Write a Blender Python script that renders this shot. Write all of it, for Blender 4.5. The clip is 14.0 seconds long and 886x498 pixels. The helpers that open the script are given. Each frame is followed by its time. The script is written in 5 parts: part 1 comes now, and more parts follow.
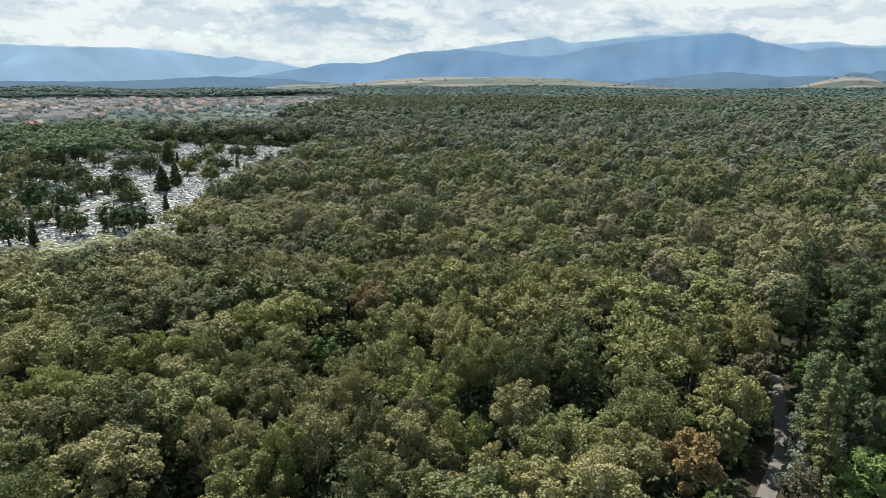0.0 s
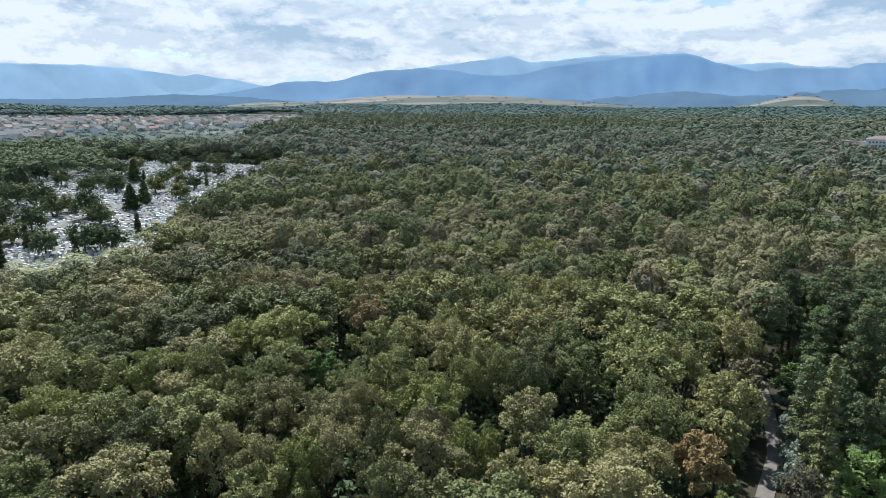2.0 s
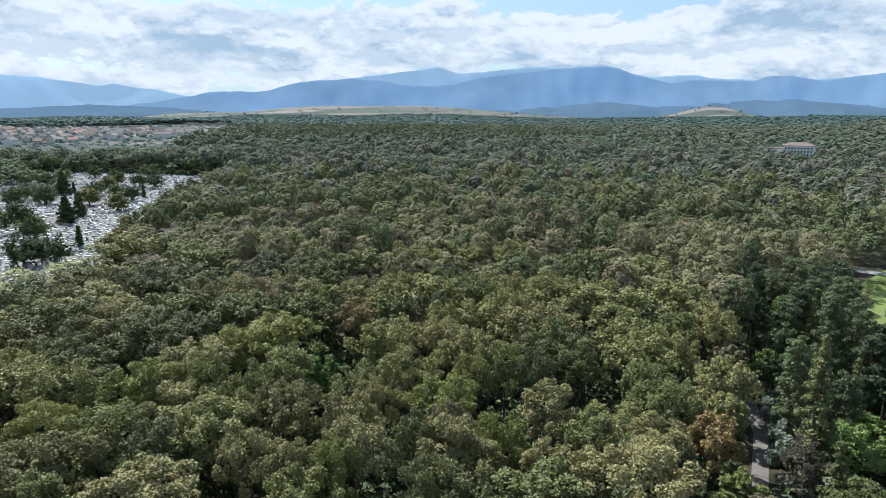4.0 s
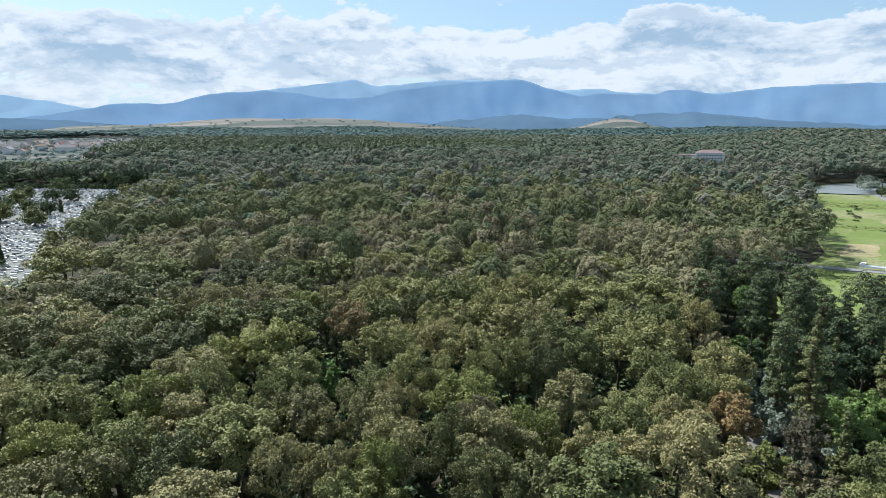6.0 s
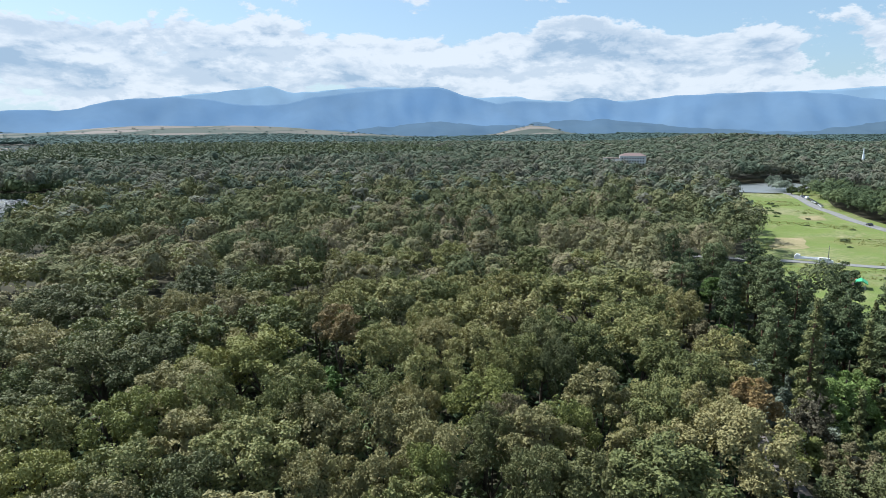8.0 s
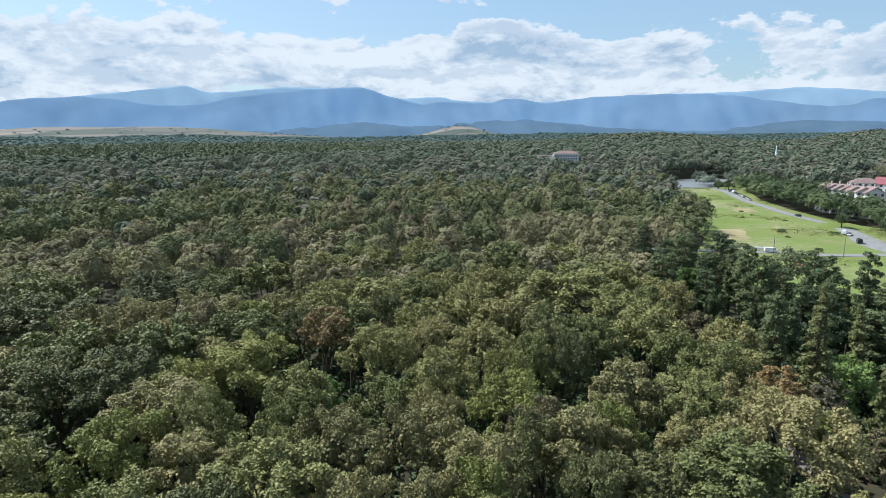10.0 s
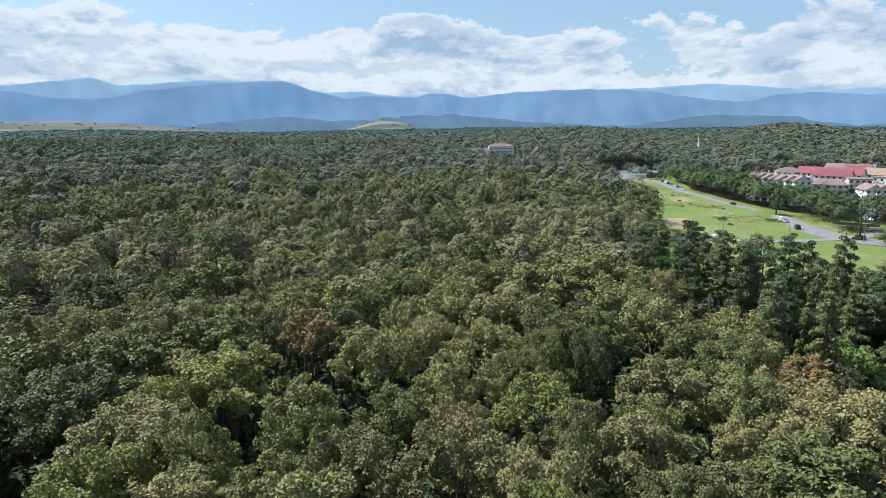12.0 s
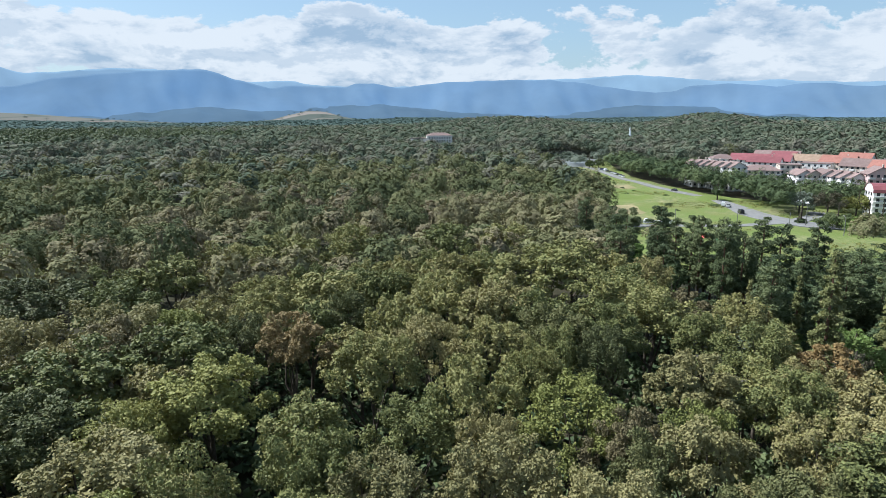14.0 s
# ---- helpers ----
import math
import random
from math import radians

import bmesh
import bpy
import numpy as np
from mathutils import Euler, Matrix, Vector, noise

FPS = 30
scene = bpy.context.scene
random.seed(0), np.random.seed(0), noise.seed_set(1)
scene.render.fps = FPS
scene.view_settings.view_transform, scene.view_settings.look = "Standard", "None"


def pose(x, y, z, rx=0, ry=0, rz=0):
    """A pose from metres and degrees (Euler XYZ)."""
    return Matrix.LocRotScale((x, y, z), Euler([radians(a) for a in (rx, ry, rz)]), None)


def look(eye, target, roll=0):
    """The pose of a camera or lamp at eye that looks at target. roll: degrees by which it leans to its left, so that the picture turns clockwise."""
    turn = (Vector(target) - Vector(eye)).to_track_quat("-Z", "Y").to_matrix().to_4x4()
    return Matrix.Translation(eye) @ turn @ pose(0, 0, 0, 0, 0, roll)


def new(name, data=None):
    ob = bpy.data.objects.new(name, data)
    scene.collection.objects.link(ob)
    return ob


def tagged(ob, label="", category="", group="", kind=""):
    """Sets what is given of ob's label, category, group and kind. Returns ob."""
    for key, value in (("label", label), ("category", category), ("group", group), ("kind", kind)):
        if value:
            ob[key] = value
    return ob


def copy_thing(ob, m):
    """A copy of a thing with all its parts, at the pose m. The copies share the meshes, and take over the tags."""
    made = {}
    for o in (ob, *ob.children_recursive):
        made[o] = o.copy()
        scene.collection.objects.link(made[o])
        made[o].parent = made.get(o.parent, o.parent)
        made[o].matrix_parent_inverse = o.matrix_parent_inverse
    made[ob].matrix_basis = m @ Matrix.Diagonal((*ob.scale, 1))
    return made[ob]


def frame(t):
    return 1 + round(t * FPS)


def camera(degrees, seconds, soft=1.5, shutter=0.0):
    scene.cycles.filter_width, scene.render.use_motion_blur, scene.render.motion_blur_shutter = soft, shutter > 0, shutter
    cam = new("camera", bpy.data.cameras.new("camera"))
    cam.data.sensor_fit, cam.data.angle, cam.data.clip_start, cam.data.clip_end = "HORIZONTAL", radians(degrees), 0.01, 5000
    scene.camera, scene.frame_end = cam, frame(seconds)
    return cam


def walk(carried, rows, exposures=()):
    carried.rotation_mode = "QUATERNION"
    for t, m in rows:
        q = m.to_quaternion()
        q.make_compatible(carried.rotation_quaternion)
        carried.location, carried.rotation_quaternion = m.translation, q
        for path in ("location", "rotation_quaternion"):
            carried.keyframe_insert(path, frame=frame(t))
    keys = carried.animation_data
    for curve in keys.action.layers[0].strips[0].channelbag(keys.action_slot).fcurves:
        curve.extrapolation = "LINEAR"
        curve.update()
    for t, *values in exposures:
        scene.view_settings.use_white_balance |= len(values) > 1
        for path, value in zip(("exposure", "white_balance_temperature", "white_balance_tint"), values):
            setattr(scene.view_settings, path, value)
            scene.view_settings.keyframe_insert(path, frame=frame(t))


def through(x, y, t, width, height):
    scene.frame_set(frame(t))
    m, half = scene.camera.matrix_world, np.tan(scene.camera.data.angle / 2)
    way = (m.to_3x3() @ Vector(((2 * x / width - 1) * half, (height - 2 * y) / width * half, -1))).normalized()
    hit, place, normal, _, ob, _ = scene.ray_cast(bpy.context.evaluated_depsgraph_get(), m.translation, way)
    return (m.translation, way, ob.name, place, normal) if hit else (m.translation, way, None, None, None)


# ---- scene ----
cam = camera(70.0, 14.0, 0.65)
METRES, EYE, TILT, LEAN, TURN = 90.0, 60.0, -15.1, 0.0, 0.0
ROWS = [
    (0.0, 0.0, 0.0, 0.0, 0.0, 0.0, -0.0),
    (0.5, -0.0093, -0.0037, -0.003, -0.45, 1.02, 0.12),
    (1.0, -0.0243, -0.0053, -0.0043, -1.18, 1.28, 0.28),
    (1.5, -0.0439, -0.0074, -0.0068, -2.1, 1.39, 0.47),
    (2.0, -0.0678, -0.009, -0.0103, -3.21, 1.56, 0.75),
    (2.5, -0.0957, -0.0101, -0.0143, -4.51, 1.74, 1.08),
    (3.0, -0.1272, -0.0099, -0.0185, -5.97, 1.92, 1.46),
    (5.5, -0.319, 0.0252, -0.0422, -14.76, 2.88, 3.85),
    (6.0, -0.3563, 0.0417, -0.0455, -16.56, 3.0, 4.34),
    (6.5, -0.3916, 0.0618, -0.0481, -18.37, 3.06, 4.85),
    (7.0, -0.4247, 0.0855, -0.0494, -20.16, 3.09, 5.32),
    (7.5, -0.4555, 0.1129, -0.0498, -21.94, 3.05, 5.78),
    (8.0, -0.4832, 0.1435, -0.0499, -23.68, 3.0, 6.24),
    (10.5, -0.578, 0.3208, -0.0383, -31.97, 1.98, 8.32),
    (11.0, -0.5892, 0.3598, -0.0342, -33.63, 1.65, 8.69),
    (11.5, -0.5985, 0.3992, -0.0297, -35.3, 1.26, 9.07),
    (12.0, -0.6058, 0.439, -0.0247, -36.98, 0.82, 9.43),
    (12.5, -0.6114, 0.4791, -0.0195, -38.7, 0.33, 9.78),
    (13.0, -0.6153, 0.5192, -0.0141, -40.46, -0.16, 10.15),
    (13.5, -0.618, 0.5558, -0.0082, -42.12, -0.73, 10.46),
    (14.0, -0.6191, 0.5815, -0.005, -43.28, -1.1, 10.72),
]
walk(cam, [(t, pose(0, 0, EYE, TILT, LEAN, TURN) @ pose(METRES * x, METRES * y, METRES * z, 90 + pitch, roll, yaw)) for t, x, y, z, yaw, pitch, roll in ROWS],
     [(0.0, 0.87, 6350, 6), (0.5, 0.66, 5780, 8), (1.0, 0.87, 5780, 8), (2.0, 0.90, 5780, 8), (3.0, 0.90, 5780, 8), (8.0, 0.84, 5780, 8), (14.0, 0.79, 5780, 8)])

# ---- world, sun, exposure ----
CLOUD, SKY = 0.485, 0.074
SUN_AZ, SUN_EL = -28.0, 49.0          # degrees clockwise from +y, and above the horizon


def link(tree, a, b):
    tree.links.new(a, b)


def make_world():
    w = bpy.data.worlds.new("sky")
    scene.world = w
    w.use_nodes = True
    t = w.node_tree
    t.nodes.clear()
    N = t.nodes.new
    out = N("ShaderNodeOutputWorld")
    sky = N("ShaderNodeTexSky")
    sky.sky_type = "NISHITA"
    sky.sun_disc = False
    sky.sun_elevation = radians(SUN_EL)
    sky.sun_rotation = radians(SUN_AZ)
    sky.air_density, sky.dust_density, sky.ozone_density = 1.0, 1.2, 1.5
    back = N("ShaderNodeBackground")
    back.inputs["Strength"].default_value = SKY
    link(t, sky.outputs[0], back.inputs["Color"])
    co = N("ShaderNodeTexCoord")
    sep = N("ShaderNodeSeparateXYZ")
    link(t, co.outputs["Generated"], sep.inputs[0])

    def m(op, a, b=None, clamp=False):
        n = N("ShaderNodeMath")
        n.operation = op
        n.use_clamp = clamp
        for i, v in enumerate((a, b)):
            if v is None:
                continue
            if isinstance(v, (int, float)):
                n.inputs[i].default_value = v
            else:
                link(t, v, n.inputs[i])
        return n.outputs[0]
    az = m("MULTIPLY", m("ARCTAN2", sep.outputs[0], sep.outputs[1]), 57.2958)
    el = m("MULTIPLY", m("ARCSINE", sep.outputs[2]), 57.2958)

    def cloud(wide, tall, detail, rough, lift, seed):
        comb = N("ShaderNodeCombineXYZ")
        link(t, m("DIVIDE", az, wide), comb.inputs[0])
        link(t, m("DIVIDE", m("ADD", el, lift), tall), comb.inputs[1])
        comb.inputs[2].default_value = seed
        n = N("ShaderNodeTexNoise")
        n.inputs["Scale"].default_value = 1.0
        n.inputs["Detail"].default_value = detail
        n.inputs["Roughness"].default_value = rough
        n.inputs["Distortion"].default_value = 0.15
        link(t, comb.outputs[0], n.inputs["Vector"])
        return n.outputs[0]

    def span(value, lo, hi, to_lo=0.0, to_hi=1.0, smooth=True):
        r = N("ShaderNodeMapRange")
        r.interpolation_type = "SMOOTHSTEP" if smooth else "LINEAR"
        for i, x in enumerate((value, lo, hi, to_lo, to_hi)):
            if isinstance(x, (int, float)):
                r.inputs[i].default_value = x
            else:
                link(t, x, r.inputs[i])
        return r.outputs[0]
    # heaped clouds in a bank above the mountains, thinning out higher up
    banks = cloud(10.0, 5.0, 10, 0.62, 0.0, 3.7)
    above = cloud(10.0, 5.0, 7, 0.58, 0.7, 3.7)
    bank = m("SUBTRACT", span(el, 0.0, 3.0, 0.02, 0.15), span(el, 6.0, 9.5, 0.0, 0.21))
    dense = m("ADD", banks, bank)
    mask = span(dense, 0.50, 0.545)
    relief = span(m("SUBTRACT", above, banks), -0.02, 0.06)
    belly = span(cloud(8.5, 3.0, 8, 0.6, 1.1, 8.3), 0.45, 0.60)
    thick = span(dense, 0.52, 0.62)
    shade = m("ADD", m("MULTIPLY", relief, 0.45), m("MULTIPLY", belly, m("MULTIPLY", thick, 0.6)), True)
    col = N("ShaderNodeMixRGB")
    col.inputs[1].default_value = (1.0, 1.02, 1.03, 1)
    col.inputs[2].default_value = (0.47, 0.60, 0.74, 1)
    link(t, shade, col.inputs[0])
    white = N("ShaderNodeBackground")
    white.inputs["Strength"].default_value = CLOUD
    link(t, col.outputs[0], white.inputs["Color"])
    veil = N("ShaderNodeBackground")
    veil.inputs["Strength"].default_value = CLOUD
    veil.inputs["Color"].default_value = (0.62, 0.85, 0.99, 1)
    haze = N("ShaderNodeMixShader")
    link(t, span(el, 0.0, 5.0, 0.80, 0.38), haze.inputs[0])
    link(t, back.outputs[0], haze.inputs[1])
    link(t, veil.outputs[0], haze.inputs[2])
    mix = N("ShaderNodeMixShader")
    link(t, m("MULTIPLY", mask, 0.94), mix.inputs[0])
    link(t, haze.outputs[0], mix.inputs[1])
    link(t, white.outputs[0], mix.inputs[2])
    link(t, mix.outputs[0], out.inputs[0])


make_world()
_sun = bpy.data.lights.new("sun", "SUN")
_sun.energy, _sun.angle, _sun.color = 5.0, radians(0.6), (1.0, 0.97, 0.92)
_az, _el = radians(SUN_AZ), radians(SUN_EL)
sun = new("sun", _sun)
sun.matrix_world = look((math.sin(_az) * 900, math.cos(_az) * 900, math.tan(_el) * 900), (0, 0, 0))

# ---- materials ----


class Mat:
    """A small node-tree writer."""

    def __init__(self, name):
        self.mat = bpy.data.materials.new(name)
        self.mat.use_nodes = True
        self.t = self.mat.node_tree
        self.t.nodes.clear()
        self.out = self.t.nodes.new("ShaderNodeOutputMaterial")

    def n(self, kind, **props):
        node = self.t.nodes.new(kind)
        for key, value in props.items():
            if key == "operation":
                node.operation = value
            elif key == "blend_type":
                node.blend_type = value
            elif key == "feature":
                node.feature = value
            elif key == "attribute_name":
                node.attribute_name = value
        return node

    def set(self, node, key, value):
        if hasattr(value, "is_output"):
            self.t.links.new(value, node.inputs[key])
        else:
            node.inputs[key].default_value = value
        return node

    def math(self, op, a, b=0.0):
        node = self.n("ShaderNodeMath", operation=op)
        self.set(node, 0, a)
        self.set(node, 1, b)
        return node.outputs[0]

    def pos(self):
        return self.n("ShaderNodeNewGeometry").outputs["Position"]

    def island(self):
        return self.n("ShaderNodeNewGeometry").outputs["Random Per Island"]

    def each(self):
        return self.n("ShaderNodeObjectInfo").outputs["Random"]

    def attr(self, name):
        return self.n("ShaderNodeAttribute", attribute_name=name).outputs["Fac"]

    def noise(self, scale, detail=4, rough=0.55, vector=None):
        node = self.n("ShaderNodeTexNoise")
        self.set(node, "Vector", vector if vector is not None else self.pos())
        self.set(node, "Scale", scale)
        self.set(node, "Detail", detail)
        self.set(node, "Roughness", rough)
        return node.outputs[0]

    def ramp(self, fac, *stops):
        node = self.n("ShaderNodeValToRGB")
        e = node.color_ramp.elements
        while len(e) < len(stops):
            e.new(0.5)
        for i, (p, c) in enumerate(stops):
            e[i].position, e[i].color = p, (*c, 1)
        self.set(node, 0, fac)
        return node.outputs[0]

    def mix(self, fac, a, b, blend="MIX"):
        node = self.n("ShaderNodeMixRGB", blend_type=blend)
        for i, v in enumerate((fac, a, b)):
            self.set(node, i, (*v, 1) if isinstance(v, tuple) else v)
        return node.outputs[0]

    def surface(self, color, rough=0.8, metal=0.0, spec=0.3, bump=None, height=0.02, translucent=0.0, through=None):
        p = self.n("ShaderNodeBsdfPrincipled")
        self.set(p, "Base Color", (*color, 1) if isinstance(color, tuple) else color)
        self.set(p, "Roughness", rough)
        self.set(p, "Metallic", metal)
        self.set(p, "Specular IOR Level", spec)
        if bump is not None:
            b = self.n("ShaderNodeBump")
            self.set(b, "Height", bump)
            self.set(b, "Strength", 0.7)
            self.set(b, "Distance", height)
            self.set(p, "Normal", b.outputs[0])
        last = p.outputs[0]
        if translucent:
            tr = self.n("ShaderNodeBsdfTranslucent")
            self.set(tr, "Color", through)
            mx = self.n("ShaderNodeMixShader")
            self.set(mx, 0, translucent)
            self.t.links.new(last, mx.inputs[1])
            self.t.links.new(tr.outputs[0], mx.inputs[2])
            last = mx.outputs[0]
        self.t.links.new(last, self.out.inputs[0])
        return self.mat


def foliage(name, *tones, spread=0.46, rough=0.62, spec=0.16, translucent=0.05):
    """Leaves: one tone per tree, varied bough by bough and leaf by leaf."""
    m = Mat(name)
    tree = m.math("FRACT", m.math("ADD", m.attr("tint"), m.each()))
    leaf = m.math("MULTIPLY", m.math("SUBTRACT", m.island(), 0.5), spread)
    patch = m.math("MULTIPLY", m.math("SUBTRACT", m.noise(0.35, 2), 0.5), 0.45)
    v = m.math("ADD", m.math("ADD", m.math("MULTIPLY", tree, 0.86), leaf), patch)
    v = m.math("ADD", v, 0.07)
    c = m.ramp(v, *[(i / (len(tones) - 1), t) for i, t in enumerate(tones)])
    return m.surface(c, rough, spec=spec, translucent=translucent, through=m.mix(1.0, c, (1.16, 1.12, 0.70), "MULTIPLY"))


def plain(name, a, b, scale=0.5, rough=0.8, spec=0.3, metal=0.0, height=0.02, per=0.0):
    """Two tones mottled at two scales, with a fine relief."""
    m = Mat(name)
    f = m.math("ADD", m.math("MULTIPLY", m.noise(scale, 5), 0.6), m.math("MULTIPLY", m.noise(scale * 9, 3), 0.4))
    c = m.ramp(f, (0.35, a), (0.65, b))
    if per:
        k = m.math("ADD", 1 - per / 2, m.math("MULTIPLY", m.each(), per))
        c = m.mix(1.0, c, k, "MULTIPLY")
    return m.surface(c, rough, metal, spec, m.noise(scale * 12, 3), height)


LEAF = foliage("oak leaves", (0.092, 0.105, 0.038), (0.131, 0.141, 0.049), (0.174, 0.179, 0.062), (0.221, 0.210, 0.076), (0.249, 0.225, 0.087), (0.203, 0.178, 0.078))
# A little cooler than LEAF: slight haze put into the base colour.
LEAF_WOOD = foliage("oak leaves in the wood", (0.083, 0.098, 0.050), (0.114, 0.127, 0.060), (0.149, 0.155, 0.074), (0.190, 0.184, 0.091), (0.219, 0.196, 0.109), (0.163, 0.135, 0.091), spread=0.16, rough=0.8, spec=0.05)
LEAF_BROWN = foliage("brownish olive leaves", (0.109, 0.095, 0.049), (0.158, 0.134, 0.069), (0.206, 0.175, 0.090))
LEAF_GREEN = foliage("green oak leaves", (0.140, 0.153, 0.044), (0.187, 0.195, 0.055), (0.235, 0.228, 0.072))
# The same oaks further off: haze put into a cooler, bluer base colour.
LEAF_MID_HAZE = foliage("oak leaves with haze in their colour", (0.072, 0.095, 0.065), (0.094, 0.116, 0.077), (0.114, 0.133, 0.087), (0.138, 0.147, 0.099), (0.155, 0.153, 0.110), (0.121, 0.114, 0.090), spread=0.14, rough=0.8, spec=0.05)
LEAF_DIM = foliage("dull dark oak leaves", (0.076, 0.086, 0.036), (0.108, 0.114, 0.044), (0.146, 0.143, 0.057))
LEAF_FRESH = foliage("fresh green leaves", (0.083, 0.137, 0.037), (0.130, 0.192, 0.049), (0.182, 0.244, 0.071))
LEAF_ORANGE = foliage("turning leaves", (0.145, 0.105, 0.048), (0.225, 0.155, 0.064), (0.290, 0.198, 0.082))
LEAF_PALE = foliage("pale olive leaves", (0.149, 0.138, 0.059), (0.210, 0.189, 0.079), (0.265, 0.232, 0.100))
LEAF_RUST = foliage("rusty leaves", (0.188, 0.139, 0.062), (0.269, 0.201, 0.094), (0.344, 0.261, 0.125))
LEAF_DARK = foliage("deep green leaves", (0.054, 0.077, 0.039), (0.087, 0.113, 0.052), (0.130, 0.155, 0.068), rough=0.75, spec=0.08)
# Distance haze put into the leaf colour as a blue-grey tone.
LEAF_FAR_HAZE = foliage("dark far foliage blued for haze", (0.057, 0.088, 0.081), (0.075, 0.109, 0.096), (0.095, 0.130, 0.114), spread=0.1, rough=0.85, spec=0.04)
LEAF_BARE = foliage("withered grey-brown leaves", (0.068, 0.062, 0.039), (0.100, 0.089, 0.056), (0.130, 0.115, 0.074))
LEAF_SILVER = foliage("silvery leaves", (0.120, 0.146, 0.104), (0.176, 0.203, 0.150), (0.236, 0.262, 0.200))
NEEDLE = foliage("pine needles", (0.056, 0.077, 0.036), (0.091, 0.113, 0.049), (0.131, 0.151, 0.066))
NEEDLE_LARCH = foliage("larch needles", (0.110, 0.120, 0.046), (0.165, 0.170, 0.064), (0.222, 0.214, 0.085))
BARK = plain("bark", (0.045, 0.036, 0.028), (0.11, 0.09, 0.07), 1.5, 0.95, 0.1, height=0.05)
DEADWOOD = plain("bleached dead wood", (0.16, 0.15, 0.135), (0.27, 0.255, 0.235), 2.0, 0.9, 0.1)
BARK_PINE = plain("pine bark", (0.10, 0.06, 0.04), (0.20, 0.12, 0.08), 1.5, 0.95, 0.1, height=0.05)


def ground_material():
    m = Mat("ground")
    p = m.pos()
    sep = m.n("ShaderNodeSeparateXYZ")
    m.set(sep, 0, p)
    far = m.n("ShaderNodeMapRange")
    r = m.n("ShaderNodeVectorMath", operation="LENGTH")
    m.set(r, 0, p)
    m.set(far, 0, r.outputs["Value"])
    m.set(far, 1, 700.0)
    m.set(far, 2, 760.0)
    litter = m.ramp(m.noise(0.15, 6), (0.3, (0.022, 0.026, 0.014)), (0.7, (0.055, 0.046, 0.028)))
    flat = m.n("ShaderNodeMapping")
    m.set(flat, 0, p)
    m.set(flat, "Scale", (0.42, 1.0, 0.0))
    cells = m.n("ShaderNodeTexVoronoi")
    m.set(cells, "Vector", flat.outputs[0])
    m.set(cells, "Scale", 0.0050)
    edge = m.n("ShaderNodeTexVoronoi", feature="DISTANCE_TO_EDGE")
    m.set(edge, "Vector", flat.outputs[0])
    m.set(edge, "Scale", 0.0050)
    hedge = m.ramp(edge.outputs["Distance"], (0.0, (1, 1, 1)), (0.06, (1, 1, 1)), (0.09, (0, 0, 0)))
    field = m.ramp(cells.outputs["Color"], (0.22, (0.050, 0.066, 0.054)), (0.36, (0.080, 0.092, 0.075)), (0.46, (0.150, 0.128, 0.110)), (0.70, (0.205, 0.172, 0.148)))
    field = m.mix(m.math("MULTIPLY", m.noise(0.004, 6), 0.5), field, (0.105, 0.105, 0.09))
    field = m.mix(m.math("MULTIPLY", hedge, 0.6), field, (0.055, 0.07, 0.055))
    return m.surface(m.mix(far.outputs[0], litter, field), 0.95, spec=0.1)


GROUND = ground_material()
ASPHALT = plain("worn asphalt", (0.149, 0.146, 0.139), (0.224, 0.217, 0.205), 0.4, 0.9, 0.2)
GRAVEL = plain("pale gravel path", (0.119, 0.103, 0.090), (0.177, 0.154, 0.135), 0.8, 0.95, 0.1)


def meadow_material():
    m = Mat("meadow grass")
    a = m.ramp(m.noise(0.035, 6, 0.6), (0.30, (0.164, 0.166, 0.056)), (0.5, (0.115, 0.158, 0.035)), (0.68, (0.145, 0.190, 0.043)))
    c = m.mix(m.math("MULTIPLY", m.noise(0.9, 4), 0.5), a, (0.145, 0.156, 0.056))
    rough = m.ramp(m.noise(0.018, 5, 0.7), (0.48, (0, 0, 0)), (0.62, (1, 1, 1)))
    c = m.mix(m.math("MULTIPLY", rough, 0.75), c, m.ramp(m.noise(0.5, 5), (0.35, (0.109, 0.131, 0.056)), (0.65, (0.290, 0.250, 0.138))))
    return m.surface(c, 0.9, spec=0.15, bump=m.noise(1.2, 5), height=0.3)


MEADOW = meadow_material()
DRY = plain("dry mown grass", (0.165, 0.157, 0.068), (0.314, 0.254, 0.149), 0.12, 0.95, 0.1, height=0.1)
CEMETERY_SOIL = plain("cemetery ground", (0.095, 0.100, 0.075), (0.250, 0.243, 0.225), 0.25, 0.95, 0.1)
WATER = plain("pale grey pond water", (0.17, 0.18, 0.17), (0.23, 0.24, 0.23), 0.03, 0.3, 0.4, height=0.01)


def stone_material():
    m = Mat("grave stone")
    c = m.ramp(m.island(), (0.0, (0.048, 0.048, 0.045)), (0.3, (0.275, 0.271, 0.258)), (0.6, (0.445, 0.436, 0.411)), (1.0, (0.646, 0.630, 0.598)))
    return m.surface(c, 0.6, spec=0.4)


STONE = stone_material()
WALL_WHITE = plain("white render", (0.60, 0.575, 0.55), (0.72, 0.695, 0.665), 0.3, 0.85, per=0.12)
WALL_CREAM = plain("cream render", (0.50, 0.43, 0.36), (0.60, 0.525, 0.44), 0.3, 0.85, per=0.15)
WALL_PINK = plain("pink render", (0.54, 0.385, 0.35), (0.61, 0.45, 0.41), 0.3, 0.85)
ROOF_BROWN = plain("brown roof tiles", (0.142, 0.097, 0.086), (0.224, 0.160, 0.142), 0.5, 0.85, per=0.3)
ROOF_RED = plain("red sheet roof", (0.160, 0.048, 0.053), (0.215, 0.074, 0.078), 0.4, 0.6, per=0.2)
